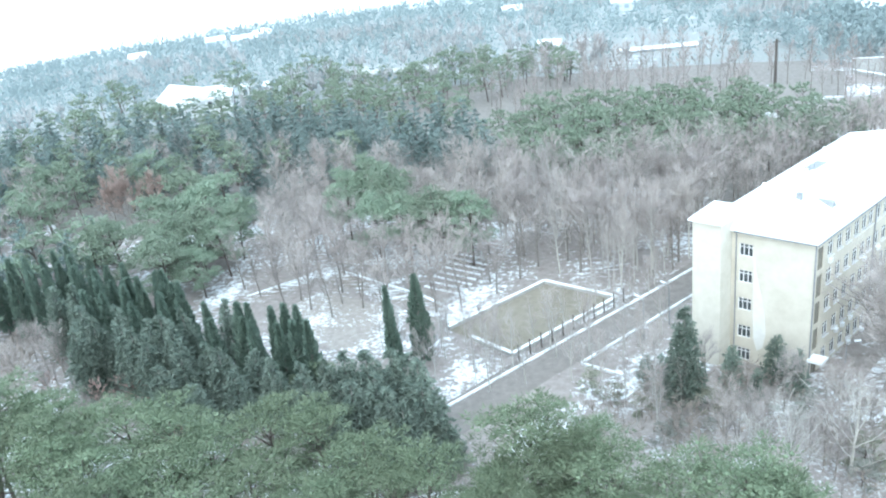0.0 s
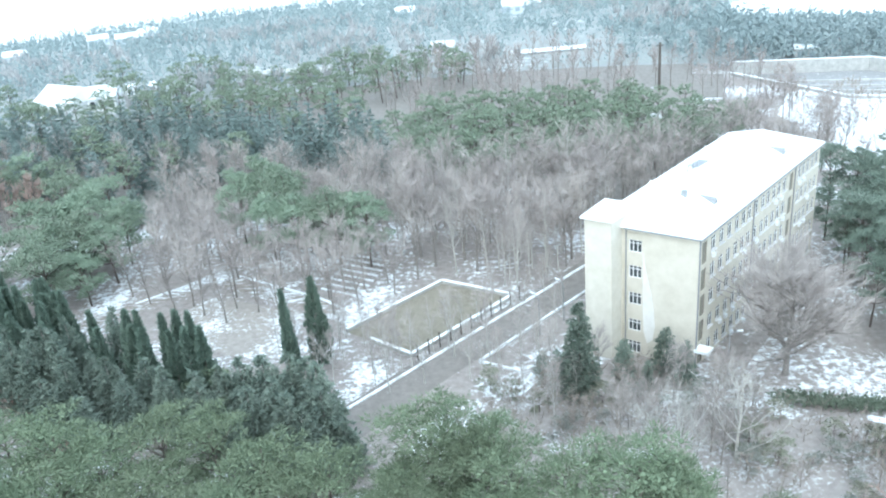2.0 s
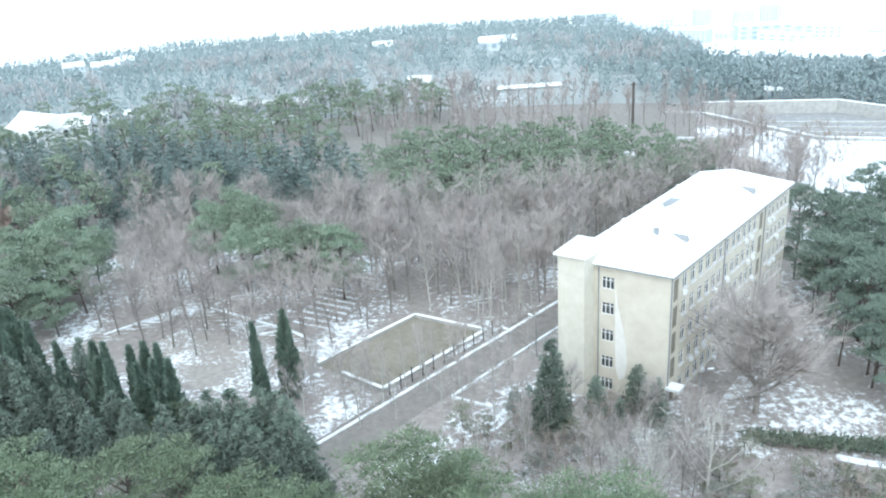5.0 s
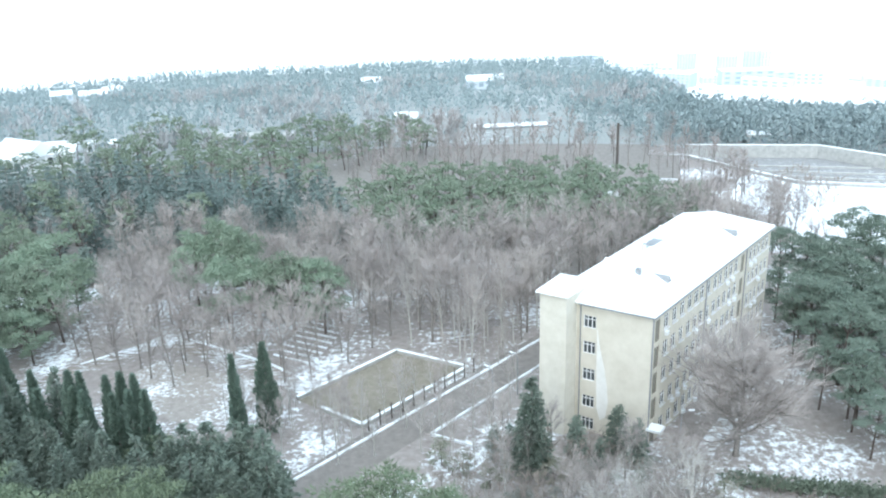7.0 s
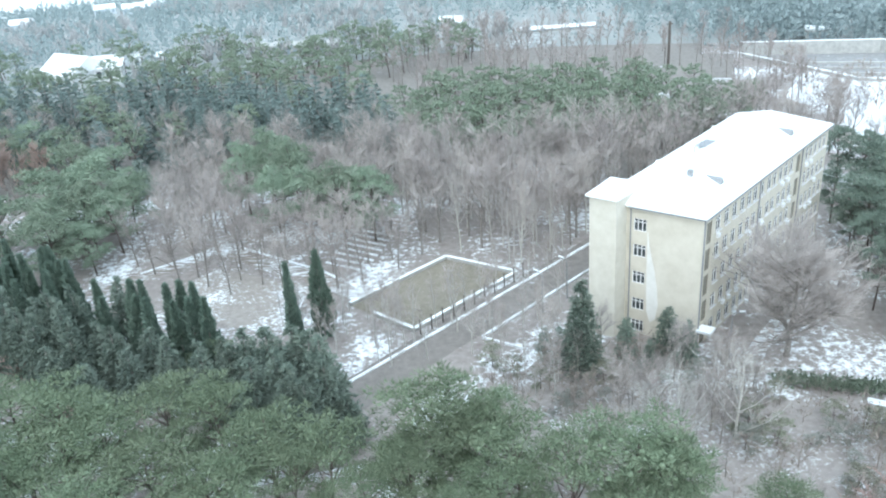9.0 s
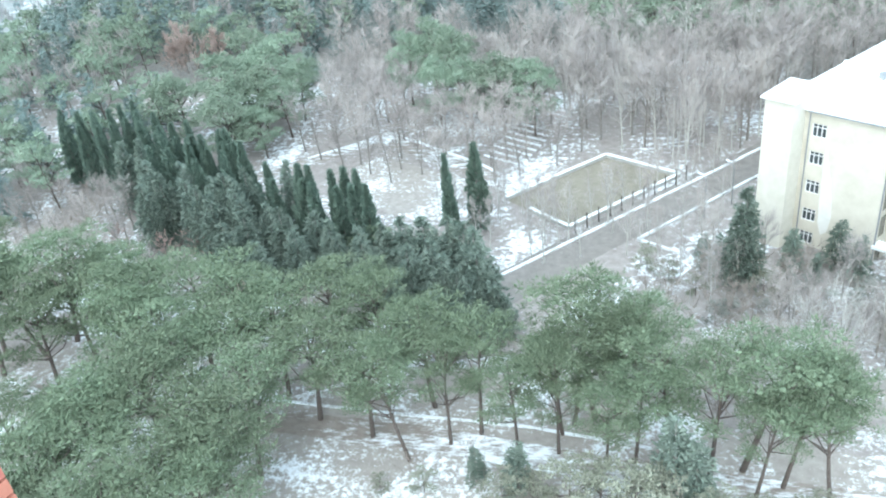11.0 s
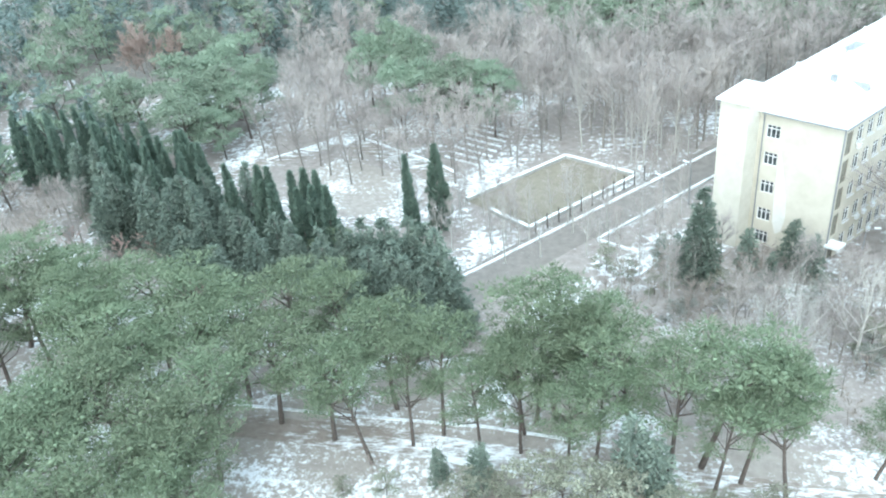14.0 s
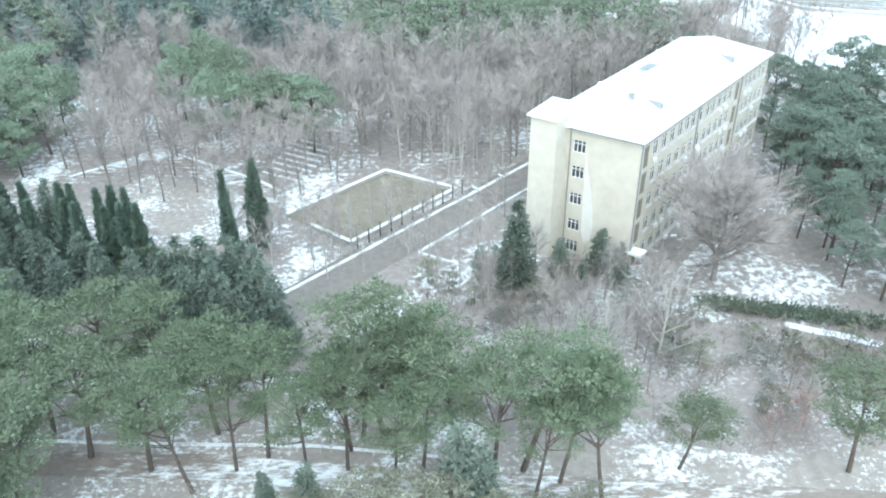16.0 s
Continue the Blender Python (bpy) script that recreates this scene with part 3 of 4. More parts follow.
def bare_tree_parts(seed, h, spread=0.55, limbs=9, fork=0.3, thick=0.016, dense=5, twig=1.0, sides=4, rise=1.0, sprays=6, fan=0.8):
    """Trunk with limbs in one mesh, the fine twigs in another."""
    rng = random.Random(seed)
    wood, fine = Soup(), Soup()
    trunk = wander(rng, (0, 0, -0.1), (0, 0, 1), h * 0.93, 7, 0.06, 0.06)
    rad = [h * thick * (1 - 0.88 * i / 7) for i in range(8)]
    wood.tube(trunk, rad, 6)

    def spike(b, d, ln, w):
        e = b + d.normalized() * ln
        side = (e - b).orthogonal().normalized() * w
        fine.poly([b - side, b + side, e])
        return e

    for i in range(limbs):
        k = fork + (0.95 - fork) * (i + rng.random() * 0.7) / limbs
        j = min(6, int(k * 7))
        base = trunk[j].lerp(trunk[j + 1], k * 7 - j)
        w = i * 2.4 + rng.uniform(-0.5, 0.5)
        ln = h * spread * (1.05 - 0.62 * k) * rng.uniform(0.7, 1.2)
        limb = wander(rng, base, (math.cos(w), math.sin(w), rise * (0.55 + 0.5 * k)), ln, 5, 0.16, 0.07)
        lr = rad[j] * 0.55
        wood.tube(limb, [lr * (1 - 0.8 * q / 5) for q in range(6)], sides)
        for s in range(dense):
            q = rng.uniform(0.12, 1.0) * 5
            qi = min(4, int(q))
            b0 = limb[qi].lerp(limb[qi + 1], q - qi)
            d0 = (limb[qi + 1] - limb[qi]).normalized() + Vector((rng.uniform(-1, 1), rng.uniform(-1, 1), rng.uniform(-0.5, 0.8))) * fan
            sub = wander(rng, b0, d0, ln * 0.55 * rng.uniform(0.6, 1.1), 3, 0.2, 0.06)
            wood.tube(sub, [lr * 0.42, lr * 0.33, lr * 0.23, lr * 0.1], 3)
            for _ in range(sprays):
                m = rng.uniform(0.1, 1) * 3
                mi = min(2, int(m))
                b1 = sub[mi].lerp(sub[mi + 1], m - mi)
                d1 = (sub[mi + 1] - sub[mi]).normalized() + Vector((rng.uniform(-1, 1), rng.uniform(-1, 1), rng.uniform(-0.4, 0.9))) * 0.8
                l1 = h * 0.12 * rng.uniform(0.5, 1.25)
                e1 = spike(b1, d1, l1, 0.026 * twig)
                for _ in range(3):
                    b2 = b1.lerp(e1, rng.uniform(0.2, 0.95))
                    d2 = d1.normalized() + Vector((rng.uniform(-1, 1), rng.uniform(-1, 1), rng.uniform(-0.5, 0.9))) * 0.8
                    spike(b2, d2, l1 * rng.uniform(0.35, 0.75), 0.02 * twig)
    return wood, fine


def bare_tree(seed, h, label, mats=(None, None), name="bare_tree", **kw):
    root = thing(name, (0, 0, -500), label, "tree" if name == "bare_tree" else "shrub", "bare trees in the park" if name == "bare_tree" else "shrubs of the yard")
    wood, fine = bare_tree_parts(seed, h, **kw)
    part("trunk", wood.mesh("trunk", True), mats[0] or M_BARK, root)
    part("crown", fine.mesh("crown"), mats[1] or M_TWIG, root, "haze of fine bare twigs")
    return root


def pine(seed, h, label, pads=13, tufts=8, blade=44, size=0.44, crown=0.52, wide=0.62, slim=0.14, group="pines of the grove", name="pine_tree", mat=None, lean=0.05, under=5, tight=1.0):
    """A pine: a bare stem whose limbs carry separate flattened pads of needle tufts, together a broken dome."""
    rng, nr = random.Random(seed), np.random.default_rng(seed)
    root = thing(name, (0, 0, -500), label, "tree", group)
    wood = Soup()
    stem = wander(rng, (0, 0, -0.1), (rng.uniform(-lean, lean), rng.uniform(-lean, lean), 1), h * 0.9, 7, 0.045, 0.04)
    wood.tube(stem, [h * 0.0165 * (1 - 0.8 * i / 7) for i in range(8)], 7)
    top, half, base = stem[-1], h * wide / 2, h * (1 - crown)
    heads = []
    for i in range(pads):
        rho = math.sqrt((i + 0.3) / pads) * rng.uniform(0.88, 1.1)
        heads.append((rho, i * 2.399 + rng.uniform(-0.35, 0.35), base + h * crown * (0.12 + 0.8 * math.sqrt(max(0.02, 1 - min(1, rho) ** 2.4)) * rng.uniform(0.7, 1.08)), 1.0))
    for i in range(under):
        heads.append((rng.uniform(0.35, 0.9), i * 2.1 + rng.uniform(-0.5, 0.5), base + h * crown * rng.uniform(0.0, 0.3), 0.75))
    cs, rs = [], []
    for rho, w, z, big in heads:
        f = min(0.98, max(0.35, z / h - 0.1 - 0.12 * rho)) * 7 / 0.92
        j = min(6, int(f))
        start = stem[j].lerp(stem[j + 1], min(1, f - j))
        axis = stem[j].lerp(top, 0.6)
        end = Vector((axis.x + math.cos(w) * half * rho * 0.86, axis.y + math.sin(w) * half * rho * 0.86, z - 0.02 * h))
        mid = start.lerp(end, 0.55) + Vector((rng.gauss(0, 1), rng.gauss(0, 1), -1.2)) * h * 0.012
        wood.tube([start, mid, end], [h * 0.0055, h * 0.004, h * 0.0018], 4)
        pr = half * 0.36 * big * rng.uniform(0.8, 1.25) * tight
        for t in range(tufts):
            q = math.sqrt((t + 0.2) / tufts)
            a = t * 2.399 + w
            cs.append(end + Vector((math.cos(a) * pr * q, math.sin(a) * pr * q, pr * 0.5 * (1 - q * q) + rng.gauss(0, 0.08) * pr)))
    v, f = puffs(nr, cs, half * 0.165 * tight, 0.72, blade, size, size * slim)
    part("trunk", wood.mesh("trunk", True), M_PINEBARK, root)
    part("crown", mesh_of("crown", v, f), mat or M_PINE, root)
    return root


def plant_sized(protos, spots, rnd, h0, w0):
    """Stands copies of the given trees at (x, y, height, crown width)."""
    for i, (x, y, h, w) in enumerate(spots):
        c = copy_thing(protos[(i * 3 + i // 4) % len(protos)], pose(x, y, 0, rnd.uniform(-1.5, 1.5), rnd.uniform(-1.5, 1.5), rnd.uniform(0, 360)))
        c.scale = (w / w0, w / w0, h / h0)


def cypress(seed, h, label, wide=0.085, n=880, size=0.62):
    rng, nr = random.Random(seed), np.random.default_rng(seed)
    root = thing("cypress_tree", (0, 0, -500), label, "tree", "cypresses in the park")
    wood = Soup().tube([(0, 0, -0.1), (0, 0, h * 0.5), (0, 0, h * 0.92)], [h * 0.014, h * 0.009, 0.02], 6)
    k = nr.uniform(0.03, 1, n) ** 0.85
    prof = np.sin(np.pi * np.clip(k * 0.5 + 0.28, 0, 1)) * (1 - k ** 3) ** 0.9 * (1 - 0.35 * k)
    w = nr.uniform(0, 2 * np.pi, n)
    lump = 1 + 0.22 * np.sin(3 * w + 9 * k + seed) + 0.12 * np.sin(5 * w - 17 * k)
    r = h * wide * prof * lump * nr.uniform(0.7, 1.05, n)
    cs = np.stack([r * np.cos(w), r * np.sin(w), k * h * 0.97], 1)
    ax = np.stack([np.cos(w) * 0.35, np.sin(w) * 0.35, np.full(n, 1.0)], 1)
    v, f = blades(nr, cs, ax, size, size * 0.3, 5, 0.28, True)
    part("trunk", wood.mesh("trunk", True), M_BARK, root)
    part("crown", mesh_of("crown", v, f), M_CYPRESS, root)
    return root


def fir(seed, h, label, wide=0.24, tiers=22, per=11, size=0.5, mat=None, droop=0.25, name="fir_tree", blade=5, tri=False):
    """A conifer with whorls of drooping branches set with flat sprays."""
    rng, nr = random.Random(seed), np.random.default_rng(seed)
    root = thing(name, (0, 0, -500), label, "tree", "firs and cedars")
    wood = Soup().tube([(0, 0, -0.1), (0, 0, h * 0.5), (0, 0, h * 0.97)], [h * 0.016, h * 0.009, 0.015], 6)
    cs, axs = [], []
    for i in range(tiers):
        k = (i + 0.5) / tiers
        z = h * (0.06 + 0.92 * k)
        for j in range(per if k < 0.8 else per // 2):
            w = j * 2 * math.pi / per + i * 1.1 + rng.uniform(-0.3, 0.3)
            ln = h * wide * (1 - k) ** 0.8 * rng.uniform(0.65, 1.15) + 0.15
            d = Vector((math.cos(w), math.sin(w), 0.2))
            m = max(3, int(ln / 0.3))
            for q in range(1, m + 1):
                s = q / m
                cs.append(Vector((0, 0, z)) + d * ln * s + Vector((rng.gauss(0, .12), rng.gauss(0, .12), -droop * ln * s * s + rng.gauss(0, .08))))
                axs.append(d * 0.9 + Vector((0, 0, 0.25 - droop * s)))
    v, f = blades(nr, cs, axs, size, size * 0.24, blade, 0.5, tri)
    part("trunk", wood.mesh("trunk", True), M_BARK, root)
    part("crown", mesh_of("crown", v, f), mat or M_FIR, root)
    return root


def plant(protos, spots, rnd, jitter=0.12, z=0.0):
    """Stands copies of the given trees at (x, y, height factor)."""
    for i, (x, y, s) in enumerate(spots):
        src = protos[rnd.randrange(len(protos))]
        c = copy_thing(src, pose(x, y, z, rnd.uniform(-2, 2), rnd.uniform(-2, 2), rnd.uniform(0, 360)))
        k = s * rnd.uniform(1 - jitter, 1 + jitter)
        c.scale = (k * rnd.uniform(0.92, 1.08), k * rnd.uniform(0.92, 1.08), k)


def drop(protos):
    for p in protos:
        for o_ in list(p.children_recursive) + [p]:
            bpy.data.objects.remove(o_)


def woods(name, protos, spots, rnd, label):
    """Many like trees as one sheet of woodland: trunks and crowns of the given trees, turned and sized."""
    vs, fs, ms, base, mats = [], [], [], 0, []
    raw = []
    for p in protos:
        for c in p.children:
            me = c.data
            co = np.empty(len(me.vertices) * 3)
            me.vertices.foreach_get("co", co)
            m = me.materials[0]
            if m not in mats:
                mats.append(m)
            raw.append((protos.index(p), co.reshape(-1, 3), [list(q.vertices) for q in me.polygons], mats.index(m)))
    for x, y, s in spots:
        k, w = rnd.randrange(len(protos)), rnd.uniform(0, 6.283)
        rot = np.array(((math.cos(w), -math.sin(w), 0), (math.sin(w), math.cos(w), 0), (0, 0, 1))) * s
        for pk, co, fc, mi in raw:
            if pk == k:
                vs.append(co @ rot.T + (x, y, ground_z(x, y)))
                fs += [[i + base for i in q] for q in fc]
                ms += [mi] * len(fc)
                base += len(co)
    me = bpy.data.meshes.new(name)
    me.from_pydata(np.concatenate(vs).tolist(), [], fs)
    for m in mats:
        me.materials.append(m)
    me.polygons.foreach_set("material_index", ms)
    me.update()
    return tagged(new(name, me), label, "woods", kind="stuff")


rnd = random.Random(11)
# pines of the near grove
pines = [pine(20 + i, 15.0, "tall umbrella pine with a bare dark stem", pads=12 + i % 3, crown=0.48 + 0.04 * (i % 3), lean=0.14) for i in range(6)]
GROVE_SLOPE = [(-68.1, 69.2, 15.5, 10), (-70.4, 66.2, 15.5, 9), (-53.6, 65.9, 15, 9), (-61.1, 63.7, 14.5, 8.5), (-64.3, 60.1, 14, 8), (-43.9, 63.9, 14.5, 9), (-47.8, 60.2, 14, 8.5), (-53.4, 59.8, 14, 8), (-32.8, 65.3, 14, 9), (-37.7, 62.4, 14, 8.5), (-26.9, 65.5, 14, 7.5), (-21.5, 62.1, 14, 8), (-33, 59.2, 13.5, 9), (-39.4, 57.8, 13.5, 9), (-26.8, 57.4, 13, 8), (-22.3, 54.6, 13, 6.5), (-73.5, 62.3, 15, 10), (-68.6, 54.9, 14, 9), (-80, 70, 15, 10), (-82, 62, 15, 10), (-58, 67.5, 14.5, 9), (-48.5, 66, 14, 8.5), (-76, 66, 15, 9)]
GROVE_CORNER = [(-41.9, 50.4, 14, 10), (-36.1, 50.8, 13.5, 8), (-45.8, 45.6, 14, 10), (-38.1, 45.4, 14, 10), (-48.9, 41.2, 14, 10), (-40, 40.4, 14, 9), (-34.5, 44.8, 13, 7.5), (-42.8, 37.7, 14, 9), (-34.9, 39.6, 13, 8), (-47.8, 35.3, 14, 9), (-55, 44, 14, 9), (-52, 37, 14, 9), (-47.5, 52.5, 13.5, 8.5), (-43.5, 55, 13, 8), (-51.5, 48.5, 13.5, 9)]
GROVE_ROW = [(7.9, 56.8, 16, 11), (5, 55.3, 14, 9), (14.6, 53.3, 12.7, 8), (22.4, 56.7, 8.7, 6.5), (38, 56.1, 12.8, 9), (1.8, 58, 14, 9), (-1.4, 56.7, 12, 7), (-5.4, 62.1, 15, 11.5), (-2.2, 61.3, 13, 7), (-8.3, 59.6, 13.5, 7.5), (-8.4, 57.1, 12.4, 6.5), (-12.2, 56.7, 12.2, 6.5), (-16.1, 58.8, 13.3, 8), (11.1, 55.2, 14, 8), (8.6, 53.3, 12, 7), (-4, 55.7, 11, 6.5), (-18.8, 57.2, 12.5, 7), (46, 60, 12.5, 8), (-7.3, 61, 14, 8.5), (-3.4, 63.2, 14, 9)]
for spots, w0 in ((GROVE_SLOPE, 7.4), (GROVE_CORNER, 7.6), (GROVE_ROW, 8.8)):
    plant_sized(pines, spots, rnd, 14.6, w0)

cyps = [cypress(40 + i, 12.0, "slender dark green cypress", wide=0.07 + 0.014 * i) for i in range(5)]
CYPRESSES = [(-81.1, 111.9), (-74.4, 107.4), (-67.5, 104.2), (-61, 101.1), (-59.7, 101.7), (-49.2, 91.1), (-45, 90.6), (-43.4, 89.9), (-39.8, 88.9), (-38.4, 89.9), (-36.5, 89.5), (-26.1, 93.6), (-22.9, 96.2), (-85.5, 107.8), (-83.5, 108.8), (-88.6, 107.9), (-68.9, 99.5), (-82.4, 110.6), (-69.8, 103.4), (-62.7, 99.6)]
plant_sized(cyps, [(x, y, 13.0, 2.8) for x, y in CYPRESSES], rnd, 12.0, 2.6)
plant_sized(cyps, [(x + 1.3, y - 1.7, 11.6, 2.9) for x, y in CYPRESSES if x < -35], rnd, 12.0, 2.6)
plant(cyps[2:], [(-55.5, 97, 1.05), (-58, 95.5, 1.0), (-64, 98, 1.0), (-66, 100.5, 1.0), (-56.5, 93, 0.95), (-72, 102.5, 1.0), (-76, 105.5, 1.05), (-78.5, 109, 1.05), (-71, 98, 1.0), (-62, 95.5, 0.95), (-92, 108, 1), (-95, 112, 1)], rnd, 0.06)

firs = [fir(60 + i, 11.0, "dense dark cedar with layered branches", wide=0.23 + 0.04 * i, tiers=24, per=12, size=0.5, blade=6, tri=True) for i in range(3)]
CEDARS = [(-73.3, 99.9, 12.5, 5), (-61.5, 90.5, 11, 5.5), (-51.8, 86.2, 10.5, 6), (-48.5, 87, 9.5, 5), (-41.9, 85.8, 9, 5.5), (-25.9, 80.3, 12, 7.5), (-20.6, 78.4, 12.5, 7), (-47.1, 92.2, 13, 5), (-56.3, 86.7, 11, 5), (-66.2, 92, 11, 5.5), (-68.3, 90.6, 10, 5), (-52.3, 81.6, 9.5, 5.5), (-34.9, 82.4, 9, 5), (-30.7, 80.5, 9.5, 6), (-28.5, 77.2, 9, 6), (-22.2, 73.3, 11, 6.5), (-18.7, 75.2, 11, 6), (-43, 82.3, 8.5, 5), (-37.5, 82, 8, 5), (-47.5, 80.3, 8, 5), (-16.5, 74.2, 6.5, 4), (-53.3, 88.7, 12, 5), (-53.1, 91.8, 12, 4.5)]
plant_sized(firs, CEDARS, rnd, 11.0, 5.6)
plant(firs, [(-59, 89, 1.0), (-64, 95, 1.0), (-70, 95.5, 1.0), (-58.5, 92, 1.0), (-33, 79, 0.85), (-24, 76, 1.05), (-77, 101, 1.0), (-29, 81.5, 1.05), (-23, 79.5, 1.15), (-19.5, 76.5, 1.1), (-26.5, 75, 0.95), (-20.5, 72, 0.9), (-32, 82.5, 0.9), (-45, 84, 0.9), (-39, 83.5, 0.85), (-50, 83.5, 0.95), (-55, 89.5, 1.1)], rnd, 0.08)
bigfir = fir(68, 12.0, "tall dark fir close to the building corner", wide=0.19, tiers=30, per=13, size=0.45, blade=8, tri=True)
plant([bigfir], [(9.5, 85.8, 1.1)], rnd, 0.0)
youngs = [fir(70 + i, 6.5, "young fir beside the building", wide=0.2, tiers=16, per=8) for i in range(2)]
plant(youngs, [(20.1, 89.6, 1.0), (15.2, 88.4, 0.95), (22.2, 87.0, 0.9), (17.5, 86.6, 0.6)], rnd, 0.03)
plant(youngs, [(-15.2, 52.6, 0.7), (-11.6, 52.2, 0.95), (1.8, 53.0, 1.45), (3.8, 52.2, 1.2)], rnd, 0.03)
silver = fir(75, 5.0, "pale silvery fir dusted with snow", wide=0.3, tiers=14, per=9, mat=M_SILVER)
plant([silver], [(7.5, 88.5, 1.0), (9.0, 86.5, 0.8), (5.5, 91, 0.7), (-66, 150, 1.6)], rnd, 0.05)
bushy = pine(77, 7.0, "rounded green broadleaf shrub among cedars", pads=10, tufts=8, blade=26, crown=0.9, wide=0.6, size=0.26, name="evergreen_shrub")
plant([bushy], [(-34, 87, 1.0), (-31, 86, 0.8), (-36.5, 86, 0.8)], rnd, 0.05)
scrub = [pine(78 + i, 4.0, "olive green leafy shrub in the snow", pads=9, tufts=6, blade=20, crown=0.92, wide=0.9, size=0.2, slim=0.4, under=4, name="leafy_shrub", mat=M_SCRUB, group="shrubs of the yard") for i in range(2)]
plant(scrub, [(-10, 51.0, 1.1), (-7, 50.4, 1.5), (-4.2, 51.0, 1.6), (-1.5, 50.0, 1.6), (1.2, 50.8, 1.5), (5.5, 50.0, 1.4), (9, 50.2, 1.2), (-12.5, 50.2, 1.1), (13, 50.5, 1.1), (-20, 51, 0.7), (-24, 50.5, 0.7), (25.5, 73.5, 1.1), (28, 71.5, 1.0), (35, 75, 0.9), (38, 72.5, 1.0), (30, 79, 0.7), (41, 70, 1.0), (44.5, 73, 0.9), (48, 69, 1.0), (12, 84, 0.8), (4.5, 83, 0.9), (1.5, 86, 0.8), (33, 64, 0.9), (27, 62.5, 0.7), (-1, 88, 0.9)], rnd, 0.12)

# bare trees
grey = [bare_tree(100 + i, 12.0, "leafless grey-brown park tree with fine twigs", spread=0.42 + 0.04 * (i % 3), limbs=13, dense=4, rise=1.5, fan=0.7) for i in range(5)]
tall = [bare_tree(120 + i, 14.0, "tall slender leafless tree with pale bark", mats=(M_PALEBARK, M_TWIG), spread=0.27, limbs=14, fork=0.3, thick=0.011, dense=3, rise=2.0, fan=0.6, sprays=5) for i in range(3)]
broad = bare_tree(130, 15.0, "broad spreading leafless plane tree with pale limbs beside the building", mats=(M_BARK, M_TWIG), spread=0.62, limbs=30, fork=0.14, thick=0.026, dense=17, twig=1.0, rise=0.6, sprays=11, fan=1.0)
ghost = [bare_tree(132 + i, 10.0, "leafless birch with whitish branches", mats=(M_PALEBARK, M_TWIGPALE), spread=0.6, limbs=11, fork=0.12, thick=0.018, dense=5, twig=0.8, sprays=4, rise=1.6) for i in range(2)]
shrub = [bare_tree(140 + i, 3.4, "leafless tangled shrub in the snow", mats=(M_BROWNTWIG, M_BROWNTWIG), spread=0.85, limbs=8, fork=0.05, thick=0.018, dense=3, twig=1.2, name="bare_shrub") for i in range(3)]
rusty = bare_tree(150, 9.0, "tree with rusty dry leaves", mats=(M_BARK, M_REDTWIG), spread=0.5, limbs=14, fork=0.15, dense=7, twig=2.4, rise=1.4)

plant([broad], [(34.2, 87.8, 0.98)], rnd, 0.0)
plant(ghost, [(17.1, 68.0, 1.25), (23.9, 72.1, 1.15), (15.0, 72, 0.8)], rnd, 0.02)
pink = bare_tree(151, 3.0, "low shrub with dry pinkish twigs", mats=(M_PINK, M_PINK), name="bare_shrub", spread=0.9, limbs=10, fork=0.05, thick=0.014, dense=4, twig=1.5)
plant([pink], [(-60, 88, 1.0), (-57, 86.5, 1.1), (-63, 89.5, 0.9), (-54, 85, 0.9), (-66, 88, 1.0), (-69, 86, 1.0), (-74, 90, 1.1), (-33, 80, 0.8), (32, 60.5, 1.2), (35, 61, 1.4), (-41, 77, 0.9), (-50, 79, 0.9)], rnd, 0.1)
plant([rusty], [(-93, 152, 1.25), (-87.5, 154, 1.05), (-97, 153, 1.0)], rnd, 0.02)


HAMLET = ((-24.2, 690), (-22.6, 640), (-21.2, 700), (-29, 600), (-5, 560), (2, 470))


LUSH = [(-39, 140.5, 14.5, 10), (-33.4, 136.5, 14, 9.5), (-43, 138.5, 13, 9), (-30, 128.3, 12, 8.5), (-24.4, 127, 13, 9.5), (-19.3, 125.5, 12.5, 9), (-36, 130.5, 12, 8), (-69.5, 138.2, 13, 11), (-75, 131.7, 13, 11), (-61.7, 132.7, 11.5, 8.5), (-67, 128, 12, 10), (-61.5, 125.6, 10.5, 8.5),
        (-68.7, 117.4, 12, 10), (-78.5, 121.8, 13, 11), (-71.4, 123.5, 12, 10), (-63, 118, 9, 7)]


def clearing(x, y):
    """Open ground before the houses and the pole, and round the large pines."""
    if any((x - a) ** 2 + (y - b + 2.5) ** 2 < 22 for a, b, _, _ in LUSH):
        return True
    if -134 < x < -103 and 231 < y < 256 or -110 < x < -96 and 244 < y < 260 or -76 < x < -42 and 251 < y < 268 or -18 < x < -5 and 262 < y < 302 or 9 < x < 37 and 263 < y < 277 or 38 < x < 50 and 190 < y < 219.5:
        return True
    if -101 < x < -80 and 134 < y < 157:
        return True
    r, az = math.hypot(x, y), math.degrees(math.atan2(x, y))
    return any(abs(az - a) < 1.4 and -75 < r - q < 25 for a, q in HAMLET)


def inside(p, poly):
    c = False
    for (x0, y0), (x1, y1) in zip(poly, poly[1:] + poly[:1]):
        if (y0 > p[1]) != (y1 > p[1]) and p[0] < (x1 - x0) * (p[1] - y0) / (y1 - y0) + x0:
            c = not c
    return c


